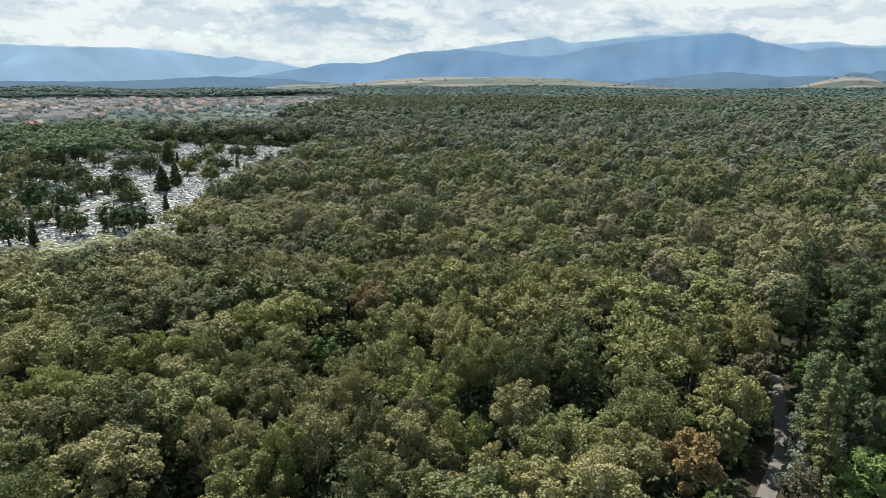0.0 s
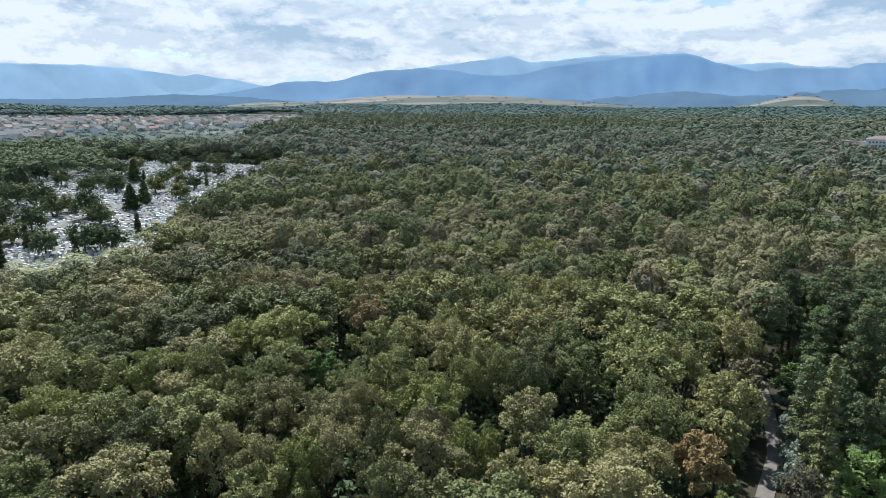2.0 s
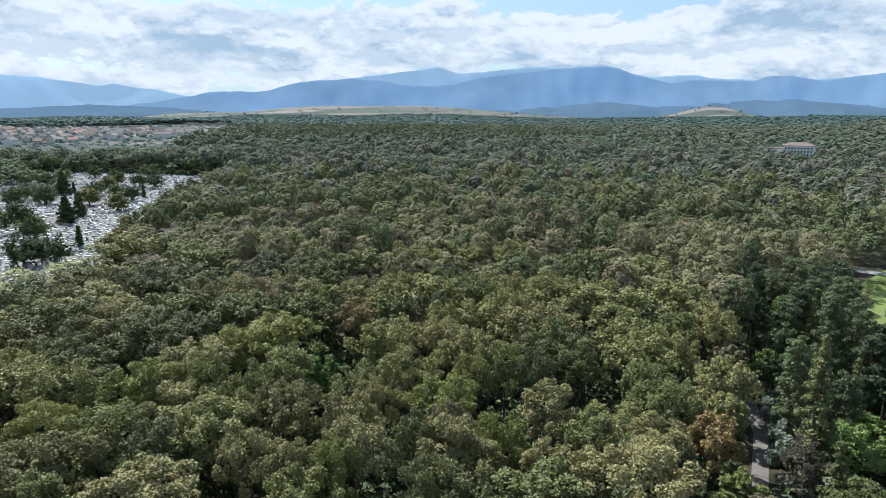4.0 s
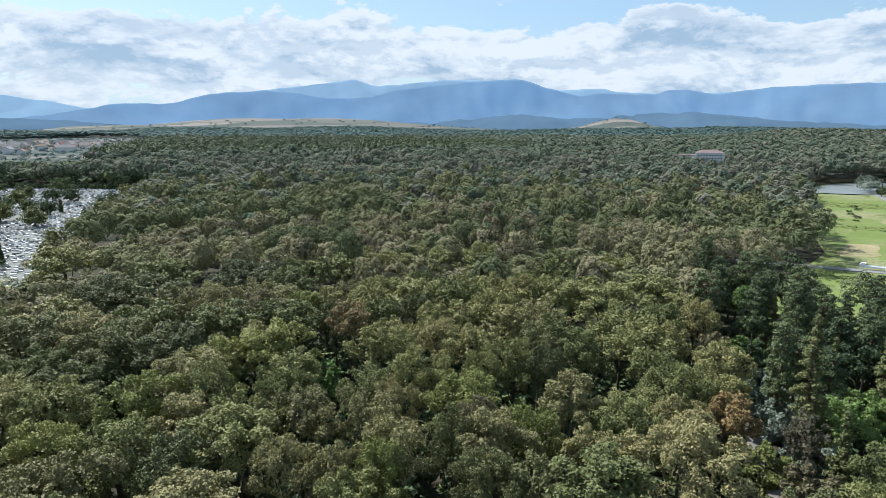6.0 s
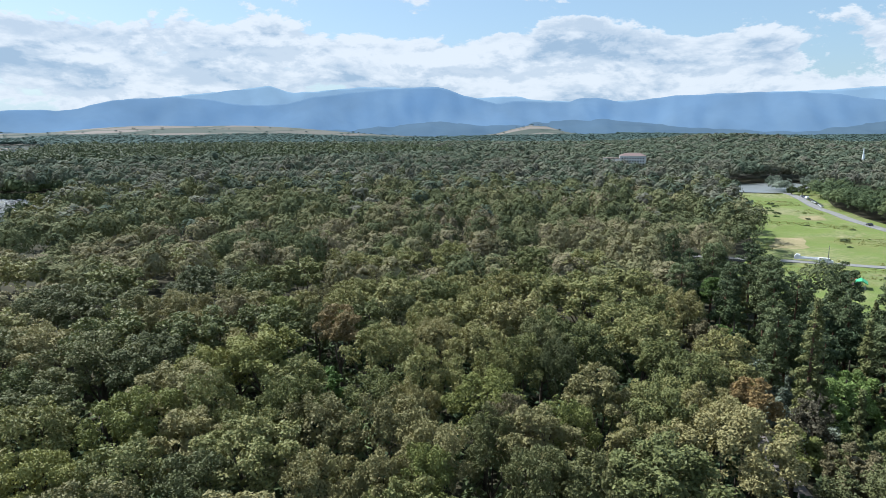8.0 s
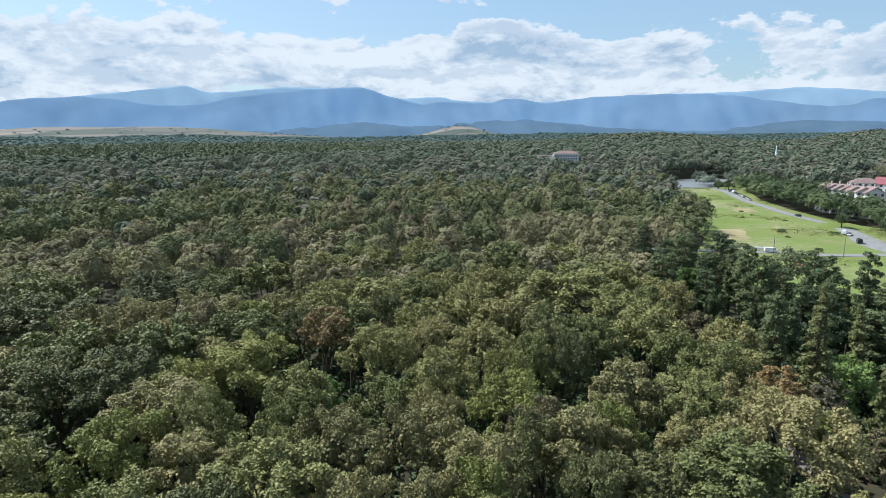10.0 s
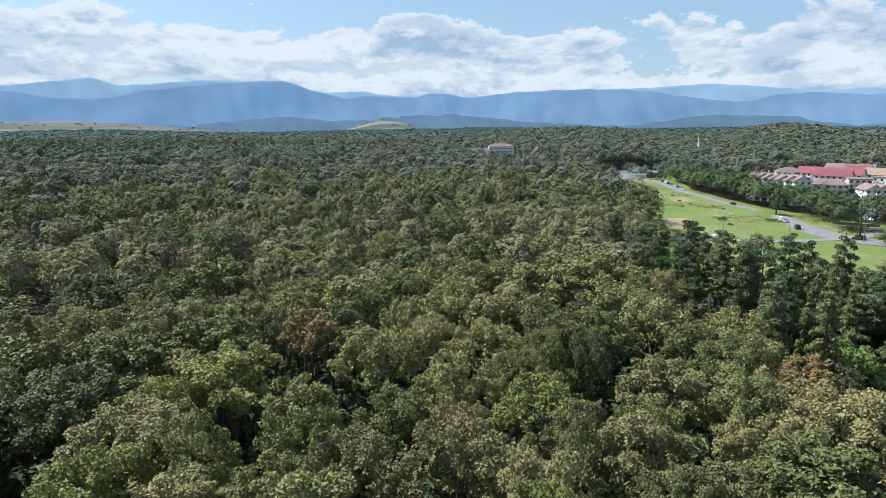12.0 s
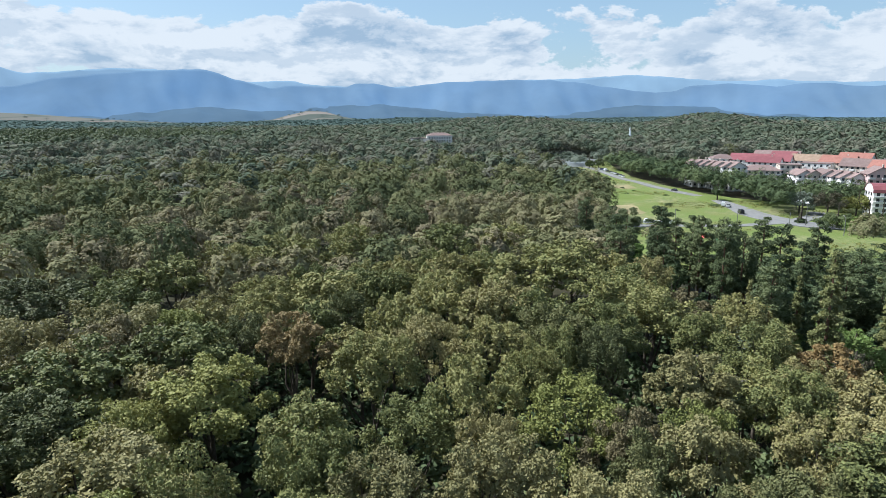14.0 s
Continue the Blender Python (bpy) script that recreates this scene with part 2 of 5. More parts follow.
ROOF_OCHRE = plain("ochre roof tiles", (0.209, 0.142, 0.097), (0.284, 0.202, 0.142), 0.5, 0.85, per=0.2)
ROOF_GREY = plain("grey weathered roof tiles", (0.115, 0.105, 0.10), (0.19, 0.175, 0.165), 0.5, 0.85, per=0.4)
ROOF_ORANGE = plain("orange roof tiles", (0.239, 0.097, 0.075), (0.314, 0.149, 0.112), 0.5, 0.8, per=0.25)
GLASS = plain("dark window glass", (0.03, 0.035, 0.04), (0.06, 0.065, 0.07), 0.4, 0.15, 0.5)


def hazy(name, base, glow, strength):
    """Far hills seen through kilometres of air: their own dull colour, and the air's light put in as a surface glow, in
    drifts.
    """
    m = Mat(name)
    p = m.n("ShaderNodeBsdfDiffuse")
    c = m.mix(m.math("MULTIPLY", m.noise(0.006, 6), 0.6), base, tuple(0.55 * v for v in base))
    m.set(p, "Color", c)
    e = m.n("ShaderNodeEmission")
    # Glow varied by noise, in place of patches of cloud shade.
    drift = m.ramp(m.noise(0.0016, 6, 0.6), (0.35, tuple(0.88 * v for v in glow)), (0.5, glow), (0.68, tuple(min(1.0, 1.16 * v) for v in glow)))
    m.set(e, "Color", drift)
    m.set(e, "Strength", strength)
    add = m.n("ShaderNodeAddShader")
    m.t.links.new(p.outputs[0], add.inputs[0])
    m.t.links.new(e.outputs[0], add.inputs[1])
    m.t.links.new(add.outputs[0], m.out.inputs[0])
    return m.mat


# ---- mesh helpers ----


def mesh_np(name, V, F, mat, tint=None, smooth=False):
    """A mesh from arrays: V (n, 3), F (m, k)."""
    V, F = np.asarray(V, np.float32), np.asarray(F, np.int32)
    me = bpy.data.meshes.new(name)
    k = F.shape[1]
    me.vertices.add(len(V))
    me.vertices.foreach_set("co", V.ravel())
    me.loops.add(F.size)
    me.loops.foreach_set("vertex_index", F.ravel())
    me.polygons.add(len(F))
    me.polygons.foreach_set("loop_start", np.arange(len(F), dtype=np.int32) * k)
    me.polygons.foreach_set("loop_total", np.full(len(F), k, np.int32))
    me.polygons.foreach_set("use_smooth", np.full(len(F), smooth, bool))
    if tint is not None:
        a = me.attributes.new("tint", "FLOAT", "POINT")
        a.data.foreach_set("value", np.asarray(tint, np.float32))
    me.materials.append(mat)
    me.update(calc_edges=True)
    return me


def merge(pieces):
    Vs, Fs, at = [], [], 0
    for V, F in pieces:
        Vs.append(V)
        Fs.append(np.asarray(F) + at)
        at += len(V)
    return np.concatenate(Vs), np.concatenate(Fs)


BOX_F = np.array([(0, 3, 2, 1), (4, 5, 6, 7), (0, 1, 5, 4), (1, 2, 6, 5), (2, 3, 7, 6), (3, 0, 4, 7)])


def box(x, y, z, sx, sy, sz):
    """A block whose foot's middle lies at x, y, z."""
    a = np.array([(-1, -1, 0), (1, -1, 0), (1, 1, 0), (-1, 1, 0), (-1, -1, 1), (1, -1, 1), (1, 1, 1), (-1, 1, 1)], float)
    return a * (sx / 2, sy / 2, sz) + (x, y, z), BOX_F


def sweep(points, radii, n=6):
    """A tapered limb along points."""
    P = np.asarray(points, float)
    D = np.gradient(P, axis=0)
    D /= np.linalg.norm(D, axis=1)[:, None]
    side = np.cross(D, (0.31, 0.95, 0.05))
    side /= np.linalg.norm(side, axis=1)[:, None]
    up = np.cross(D, side)
    a = np.linspace(0, 2 * np.pi, n, endpoint=False)
    V = (P[:, None] + np.asarray(radii)[:, None, None] * (np.cos(a)[None, :, None] * side[:, None] + np.sin(a)[None, :, None] * up[:, None])).reshape(-1, 3)
    F = [(i * n + j, i * n + (j + 1) % n, (i + 1) * n + (j + 1) % n, (i + 1) * n + j) for i in range(len(P) - 1) for j in range(n)]
    return V, np.array(F)


def part(name, me, parent, label="", kind=""):
    ob = new(name, me)
    ob.parent = parent
    return tagged(ob, label, kind=kind)


def thing(name, label, category, group="", x=0.0, y=0.0, z=0.0, rz=0.0):
    ob = new(name)
    ob.empty_display_size = 0.5
    ob.matrix_basis = pose(x, y, z, 0, 0, rz)
    return tagged(ob, label, category, group)


def inside(x, y, poly):
    """Which of the points lie in the polygon."""
    x, y = np.asarray(x, float), np.asarray(y, float)
    res = np.zeros(x.shape, bool)
    for (x0, y0), (x1, y1) in zip(poly, poly[1:] + poly[:1]):
        if y0 == y1:
            continue
        res ^= ((y0 > y) != (y1 > y)) & (x < (x1 - x0) * (y - y0) / (y1 - y0) + x0)
    return res


def off_line(x, y, line):
    """The distance of points from a line of corners."""
    best = np.full(np.shape(x), 1e9)
    for (x0, y0), (x1, y1) in zip(line, line[1:]):
        dx, dy = x1 - x0, y1 - y0
        s = np.clip(((x - x0) * dx + (y - y0) * dy) / (dx * dx + dy * dy), 0, 1)
        best = np.minimum(best, np.hypot(x - x0 - s * dx, y - y0 - s * dy))
    return best


# ---- the plan ----
CEMETERY = [(-105, 225), (-108, 310), (-110, 361), (-110, 431), (-108, 556), (-200, 600), (-330, 640), (-520, 620), (-520, 330), (-300, 225), (-170, 215)]
CLEARING = [(112, 142), (118, 152), (148, 173), (199, 205), (232, 242), (284, 294), (372, 390), (402, 410), (447, 433), (508, 438), (504, 390), (430, 338),
            (366, 284), (332, 243), (312, 215), (298, 186), (296, 165), (306, 140), (300, 105), (262, 85), (200, 90), (160, 96), (128, 104), (112, 118)]
BELT = [(298, 186), (300, 210), (320, 240), (345, 270), (420, 340), (450, 320), (400, 262), (352, 236), (330, 196), (322, 160), (330, 120), (300, 112), (292, 146)]
THICKET = [(104, 62), (105, 112), (128, 102), (160, 94), (200, 88), (262, 83), (300, 100), (330, 60), (240, 30), (150, 30)]
ESTATE = [(306, 172), (330, 215), (372, 258), (430, 262), (500, 250), (520, 170), (470, 90), (400, 50), (300, 55), (290, 100), (306, 140)]
OPEN_WEST = [(-84, 178), (-90, 206), (-92, 235), (-97, 300), (-96, 346), (-94, 443), (-100, 560), (-200, 605), (-330, 640), (-560, 620), (-560, 330), (-300, 190), (-116, 148), (-100, 165)]
TOWN = [(-150, 640), (-200, 800), (-235, 1000), (-230, 1700), (-400, 2300), (-3200, 2300), (-3200, 640)]
TRACK = [(35, 60), (41, 70), (46, 78.5), (50.5, 84.5), (56.3, 92.3), (59.7, 99), (63, 106.3), (65.5, 111.5), (69, 121)]
ROAD = [(420, 362), (408, 345), (397, 333), (352, 287), (335, 263), (318, 243), (303, 220), (291, 201), (280, 186), (262, 170), (246, 157), (236, 143), (232, 128), (236, 108)]
LANE = [(150, 206), (174, 184), (185, 175), (194, 165), (205, 153), (215, 146), (232, 138)]


def height(x, y):
    """The lie of the land."""
    x, y = np.asarray(x, float), np.asarray(y, float)
    r, az = np.hypot(x, y), np.degrees(np.arctan2(x, y))

    def hill(a, wa, r0, wr, h):
        return h * np.exp(-((az - a) / wa) ** 2 - ((r - r0) / wr) ** 2)
    z = hill(64.0, 4.2, 1450, 330, 27) + hill(73, 6, 1400, 350, 10) + hill(47, 6.5, 1500, 350, 22)
    z = z + hill(3, 11, 4150, 600, 80) + hill(32, 3.0, 4200, 450, 82)
    far = np.clip((r - 1800) / 1500, 0, 1)
    return z + far * 9 * (np.sin(x / 310 + 1.0) * np.cos(y / 420) + 0.6 * np.sin(x / 130 + y / 190))


def ground():
    radii = np.concatenate([np.arange(0, 600, 60), np.arange(600, 2000, 100), np.arange(2000, 6200, 140)])
    az = np.radians(np.arange(0, 360, 1.5))
    X, Y = radii[:, None] * np.sin(az), radii[:, None] * np.cos(az)
    V = np.stack([X, Y, height(X, Y)], -1).reshape(-1, 3)
    n = len(az)
    i, j = np.meshgrid(np.arange(len(radii) - 1), np.arange(n), indexing="ij")
    F = np.stack([i * n + j, (i + 1) * n + j, (i + 1) * n + (j + 1) % n, i * n + (j + 1) % n], -1).reshape(-1, 4)
    ob = new("ground", mesh_np("ground", V, F[:, ::-1], GROUND, smooth=True))
    tagged(ob, "leaf litter under the wood, fields and plain beyond", "ground", kind="structure")


def sheet(name, poly, z, mat, label, category, step=6.0, relief=None):
    """A piece of land cut out by a polygon, a few centimetres thick, with its own relief."""
    bm = bmesh.new()
    bm.faces.new([bm.verts.new((x, y, z)) for x, y in poly])
    bmesh.ops.triangulate(bm, faces=bm.faces[:])
    if relief:
        for axis in (0, 1):
            vals = [p[axis] for p in poly]
            for c in np.arange(min(vals) + step, max(vals), step):
                no = Vector((1, 0, 0)) if axis == 0 else Vector((0, 1, 0))
                bmesh.ops.bisect_plane(bm, geom=bm.verts[:] + bm.edges[:] + bm.faces[:], plane_co=no * float(c), plane_no=no)
        for v in bm.verts:
            v.co.z += relief(v.co.x, v.co.y)
    for f in bm.faces:
        f.smooth = True
        if f.normal.z < 0:
            f.normal_flip()
    me = bpy.data.meshes.new(name)
    bm.to_mesh(me)
    bm.free()
    me.materials.append(mat)
    return tagged(new(name, me), label, category, kind="structure")


def strip(name, line, width, z, mat, label, category):
    """A road or path along a line of corners, as wide all along, or with a width at each corner."""
    P = np.array(line, float)
    t = np.linspace(0, len(P) - 1, (len(P) - 1) * 6 + 1)
    idx = np.arange(len(P))
    wide = np.interp(t, idx, np.broadcast_to(width, len(P)))
    C = np.stack([np.interp(t, idx, P[:, 0]), np.interp(t, idx, P[:, 1])], -1)
    for _ in range(4):
        C[1:-1] = (C[:-2] + 2 * C[1:-1] + C[2:]) / 4
    D = np.gradient(C, axis=0)
    D /= np.linalg.norm(D, axis=1)[:, None]
    S = np.stack([-D[:, 1], D[:, 0]], -1)
    L, R_ = C + S * wide[:, None] / 2, C - S * wide[:, None] / 2
    rings = np.stack([np.c_[L, np.full(len(C), z - 0.7)], np.c_[L, np.full(len(C), z)], np.c_[C, np.full(len(C), z + 0.04)],
                      np.c_[R_, np.full(len(C), z)], np.c_[R_, np.full(len(C), z - 0.7)]], 1)
    V = rings.reshape(-1, 3)
    F = [(i * 5 + k, i * 5 + k + 1, i * 5 + k + 6, i * 5 + k + 5) for i in range(len(C) - 1) for k in range(4)]
    return tagged(new(name, mesh_np(name, V, np.array(F)[:, ::-1], mat)), label, category, kind="structure")


def mountains(name, ridge, r_foot, r_top, mat, label, seed, rough=0.12):
    """A range of hills: its crest runs through (azimuth, elevation) corners, with wandering spurs and gullies down to its foot."""
    rng = np.random.default_rng(seed)
    A = np.arange(ridge[0][0], ridge[-1][0], 0.14)
    crest = np.interp(A, [a for a, e in ridge], [e for a, e in ridge])
    crest = np.convolve(np.pad(crest, 3, mode="edge"), np.ones(7) / 7, "valid")
    wob = sum(rng.uniform(0.4, 1) / f * np.sin(A * f * 1.3 + rng.uniform(0, 6)) for f in (1.7, 3.1, 5.3, 9.1))
    top = 55 + np.tan(np.radians(crest + 0.045 * wob)) * r_top
    S = np.linspace(0, 1, 27)
    phase = rng.uniform(0, 6, 8)
    V = []
    for s in S:
        B = A + 1.1 * np.sin(2.2 * s + 0.3 * A + phase[0]) * (1 - s) + 0.5 * np.sin(5 * s + 0.8 * A + phase[1]) * (1 - s)
        spur = sum(np.sin(B * f + phase[k + 2]) * np.sin(B * f * 0.37 + 3 * s + phase[k + 3]) / f ** 0.8 for k, f in enumerate((0.55, 1.2, 2.4)))
        depth = math.sin(math.pi * s) ** 0.8
        h = top * np.clip(s ** 1.1 + rough * 0.3 * spur * depth, 0, 1)
        r = r_foot + (r_top - r_foot) * s - rough * 160 * spur * depth
        V.append(np.stack([r * np.sin(np.radians(A)), r * np.cos(np.radians(A)), h + (-5 if s == 0 else 0)], -1))
    rb = r_top + 100
    V.append(np.stack([rb * np.sin(np.radians(A)), rb * np.cos(np.radians(A)), np.zeros_like(A)], -1))
    V = np.concatenate(V)
    n = len(A)
    F = [(i * n + j, i * n + j + 1, (i + 1) * n + j + 1, (i + 1) * n + j) for i in range(len(S)) for j in range(n - 1)]
    tagged(new(name, mesh_np(name, V, np.array(F), mat, smooth=True)), label, "mountains", kind="structure")


ground()
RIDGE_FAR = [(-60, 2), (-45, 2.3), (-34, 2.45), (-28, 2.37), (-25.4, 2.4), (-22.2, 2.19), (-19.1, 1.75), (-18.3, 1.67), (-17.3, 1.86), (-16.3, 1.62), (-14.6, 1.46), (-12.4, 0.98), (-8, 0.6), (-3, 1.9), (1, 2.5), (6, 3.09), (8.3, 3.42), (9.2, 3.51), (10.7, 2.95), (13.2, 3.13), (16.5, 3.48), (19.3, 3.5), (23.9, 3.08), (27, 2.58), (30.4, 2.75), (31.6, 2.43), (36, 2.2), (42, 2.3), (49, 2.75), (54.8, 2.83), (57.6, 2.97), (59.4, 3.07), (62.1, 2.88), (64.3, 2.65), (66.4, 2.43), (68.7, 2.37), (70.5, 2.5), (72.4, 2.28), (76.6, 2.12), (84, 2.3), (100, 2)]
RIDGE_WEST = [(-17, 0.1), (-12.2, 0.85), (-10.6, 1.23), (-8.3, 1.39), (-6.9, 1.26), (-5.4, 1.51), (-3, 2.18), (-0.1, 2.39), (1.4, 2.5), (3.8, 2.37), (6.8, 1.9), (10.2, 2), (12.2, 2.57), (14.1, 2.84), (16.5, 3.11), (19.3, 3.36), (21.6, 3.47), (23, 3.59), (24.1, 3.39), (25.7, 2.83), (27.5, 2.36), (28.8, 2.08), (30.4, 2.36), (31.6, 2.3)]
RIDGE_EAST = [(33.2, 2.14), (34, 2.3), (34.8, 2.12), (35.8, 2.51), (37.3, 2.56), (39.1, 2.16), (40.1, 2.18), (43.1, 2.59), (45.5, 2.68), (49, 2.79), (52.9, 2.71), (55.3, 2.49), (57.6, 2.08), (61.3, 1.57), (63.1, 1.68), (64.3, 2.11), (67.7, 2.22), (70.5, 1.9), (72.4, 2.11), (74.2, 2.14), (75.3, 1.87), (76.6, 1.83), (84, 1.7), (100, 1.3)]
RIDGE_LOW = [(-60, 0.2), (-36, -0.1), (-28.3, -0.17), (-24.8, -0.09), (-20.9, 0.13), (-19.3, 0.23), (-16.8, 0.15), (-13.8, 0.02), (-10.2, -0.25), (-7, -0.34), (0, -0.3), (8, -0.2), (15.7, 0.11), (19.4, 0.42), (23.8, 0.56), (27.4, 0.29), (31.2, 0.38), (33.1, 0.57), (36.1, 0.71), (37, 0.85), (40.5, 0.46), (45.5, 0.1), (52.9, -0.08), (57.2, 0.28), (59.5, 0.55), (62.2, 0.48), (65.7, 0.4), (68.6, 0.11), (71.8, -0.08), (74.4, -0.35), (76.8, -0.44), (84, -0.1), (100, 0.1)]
# The blue of these ranges is mostly haze, painted in as emission.
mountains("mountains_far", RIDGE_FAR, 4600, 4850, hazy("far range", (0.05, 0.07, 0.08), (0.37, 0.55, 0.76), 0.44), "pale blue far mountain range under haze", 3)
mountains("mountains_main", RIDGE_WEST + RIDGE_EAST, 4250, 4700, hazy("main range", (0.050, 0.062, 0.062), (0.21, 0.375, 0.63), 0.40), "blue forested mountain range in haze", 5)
mountains("foothills", RIDGE_LOW, 3900, 4450, hazy("foothills", (0.035, 0.045, 0.045), (0.15, 0.265, 0.43), 0.36), "wooded foothills with a blue-grey haze glow painted in", 8, 0.2)


def meadow_relief(x, y):
    d = off_line(np.array([x]), np.array([y]), [(240, 254), (252, 238), (260, 222), (268, 206), (284, 192)])[0]
    return 2.4 * math.exp(-(d / 4.0) ** 2) + 0.35 * noise.noise((x / 18, y / 18, 0)) + 0.5


sheet("meadow", CLEARING, 0.06, MEADOW, "bright green mown meadow with a low bank", "meadow", relief=meadow_relief)
sheet("cemetery_ground", CEMETERY, 0.05, CEMETERY_SOIL, "pale gravelly cemetery ground", "ground")
strip("road", ROAD, [6, 6, 6, 6, 6, 6, 6, 6, 7, 10, 13, 14, 14, 10], 0.75, ASPHALT, "pale worn asphalt road widening to a junction", "road")
strip("side_road", [(231, 138), (242, 135.5), (256, 134), (272, 137)], 7.0, 0.78, ASPHALT, "short asphalt side road to the shelter", "road")
strip("lane", LANE, 5.0, 0.75, ASPHALT, "narrow pale asphalt lane across the grass", "road")
strip("track", TRACK, 2.5, 0.12, GRAVEL, "pale sunlit forest track", "path")

# ---- trees ----


def leaf_cards(rng, centres, radii, count, size, squash=0.8, loose=0.6):
    """Small leaf sprays on the skins of lobes."""
    centres, radii = np.asarray(centres, float), np.asarray(radii, float)
    w = radii ** 2
    which = rng.choice(len(centres), count, p=w / w.sum())
    d = rng.normal(size=(count, 3))
    d[:, 2] += 0.5
    d /= np.linalg.norm(d, axis=1)[:, None]
    p = centres[which] + d * radii[which][:, None] * rng.uniform(0.7, 1.1, (count, 1)) * (1, 1, squash)
    nrm = d * 0.5 + (0, 0, 0.45) + rng.normal(size=(count, 3)) * loose
    nrm /= np.linalg.norm(nrm, axis=1)[:, None]
    a = np.cross(nrm, rng.normal(size=(count, 3)))
    a /= np.linalg.norm(a, axis=1)[:, None]
    b = np.cross(nrm, a)
    s = size * rng.uniform(0.6, 1.3, (count, 1))
    V = np.stack([p + a * s * 0.75, p - a * s * 0.45 + b * s * 0.6, p - a * s * 0.45 - b * s * 0.6], 1)
    return V.reshape(-1, 3), np.arange(count * 3).reshape(count, 3)


def oak_lobes(seed, R=5.6, top=20.5, low=8.5, n=20, twigs=5, fat=1.0, deep=1.35):
    """The clumps that make up a broad crown: boughs, each with smaller clumps about it."""
    rng = np.random.default_rng(seed)
    mid, half = (top + low) / 2 - 0.6, (top - low) / 2
    C, r = [], []
    ph = rng.uniform(0, 6, 4)
    for i in range(n):
        az = i * 2.39996 + rng.uniform(-0.5, 0.5)
        u = 1 - deep * (i + 0.5) / n + rng.uniform(-0.12, 0.12)
        u = max(0.85 - deep, min(0.97, u))
        flat = math.sqrt(1 - u * u)
        k = (1 + 0.18 * math.sin(2 * az + ph[0]) + 0.14 * math.sin(3 * az + ph[1])) * rng.uniform(0.74, 0.98)
        c = np.array((R * k * flat * math.cos(az), R * k * flat * math.sin(az), mid + half * 0.84 * u * rng.uniform(0.78, 1.06)))
        big = rng.uniform(1.05, 1.65) * R / 5.6
        C.append(c)
        r.append(big * 0.8)
        for _ in range(twigs):
            d = rng.normal(size=3) + (0.35 * math.cos(az), 0.35 * math.sin(az), 0.45)
            d /= np.linalg.norm(d)
            C.append(c + d * big * rng.uniform(0.65, 1.0) * (1, 1, 0.85))
            r.append(big * rng.uniform(0.34, 0.58))
    return np.array(C), np.array(r) * fat


def oak_wood(seed, C):
    """Trunk and limbs that reach into the lobes."""
    rng = np.random.default_rng(seed + 70)
    fork = rng.uniform(6.5, 8.5)
    lean = rng.uniform(-0.5, 0.5, 2)
    pts = [(0, 0, -0.3), (0.1 * lean[0], 0.1 * lean[1], 1.0), (0.5 * lean[0], 0.5 * lean[1], fork * 0.6), (lean[0], lean[1], fork), (lean[0] * 1.5, lean[1] * 1.5, fork + 4.5)]
    trunk = sweep(pts, [0.48, 0.36, 0.29, 0.24, 0.1], 7)
    limbs = []
    order = rng.permutation(len(C) // 6)[:6] * 6
    for k in order:
        c = C[k] * (0.92, 0.92, 0.98)
        s = np.array((lean[0], lean[1], fork - rng.uniform(0, 1.5)))
        m1 = s + (c - s) * 0.4 + (0, 0, -0.4) + rng.normal(size=3) * 0.3
        m2 = s + (c - s) * 0.75 + rng.normal(size=3) * 0.3
        limbs.append(sweep([s, m1, m2, c], [0.17, 0.12, 0.08, 0.03], 5))
    return trunk, limbs


def inner_sprays(rng, C, r, count, size, heart, loose=0.45):
    """The inner foliage of a crown, lobed as its boughs are: a close shell of leaf sprays, each turned its own way, open towards the ground."""
    D = rng.normal(size=(count, 3))
    D /= np.linalg.norm(D, axis=1)[:, None]
    D[:, 2] = np.where(D[:, 2] < -0.5, -D[:, 2], D[:, 2])
    mid = np.array((0, 0, C[:, 2].mean() - 1.6))
    K = C - mid
    fat = r * 1.25
    along = D @ K.T
    disc = fat[None] ** 2 - ((K ** 2).sum(1)[None] - along ** 2)
    reach = np.where(disc > 0, along + np.sqrt(np.maximum(disc, 0)), 0).max(1)
    R = np.maximum(reach, 0.62 * np.percentile(reach, 80)) * heart * rng.uniform(0.94, 1.06, count)
    p = D * R[:, None] + mid
    nrm = D * (1 - loose) + (0, 0, 0.3) + rng.normal(size=(count, 3)) * loose
    nrm /= np.linalg.norm(nrm, axis=1)[:, None]
    a = np.cross(nrm, rng.normal(size=(count, 3)))
    a /= np.linalg.norm(a, axis=1)[:, None]
    b = np.cross(nrm, a)
    s = size * rng.uniform(0.7, 1.3, (count, 1))
    V = np.stack([p + a * s * 0.75, p - a * s * 0.45 + b * s * 0.6, p - a * s * 0.45 - b * s * 0.6], 1)
    return V.reshape(-1, 3), np.arange(count * 3).reshape(count, 3)


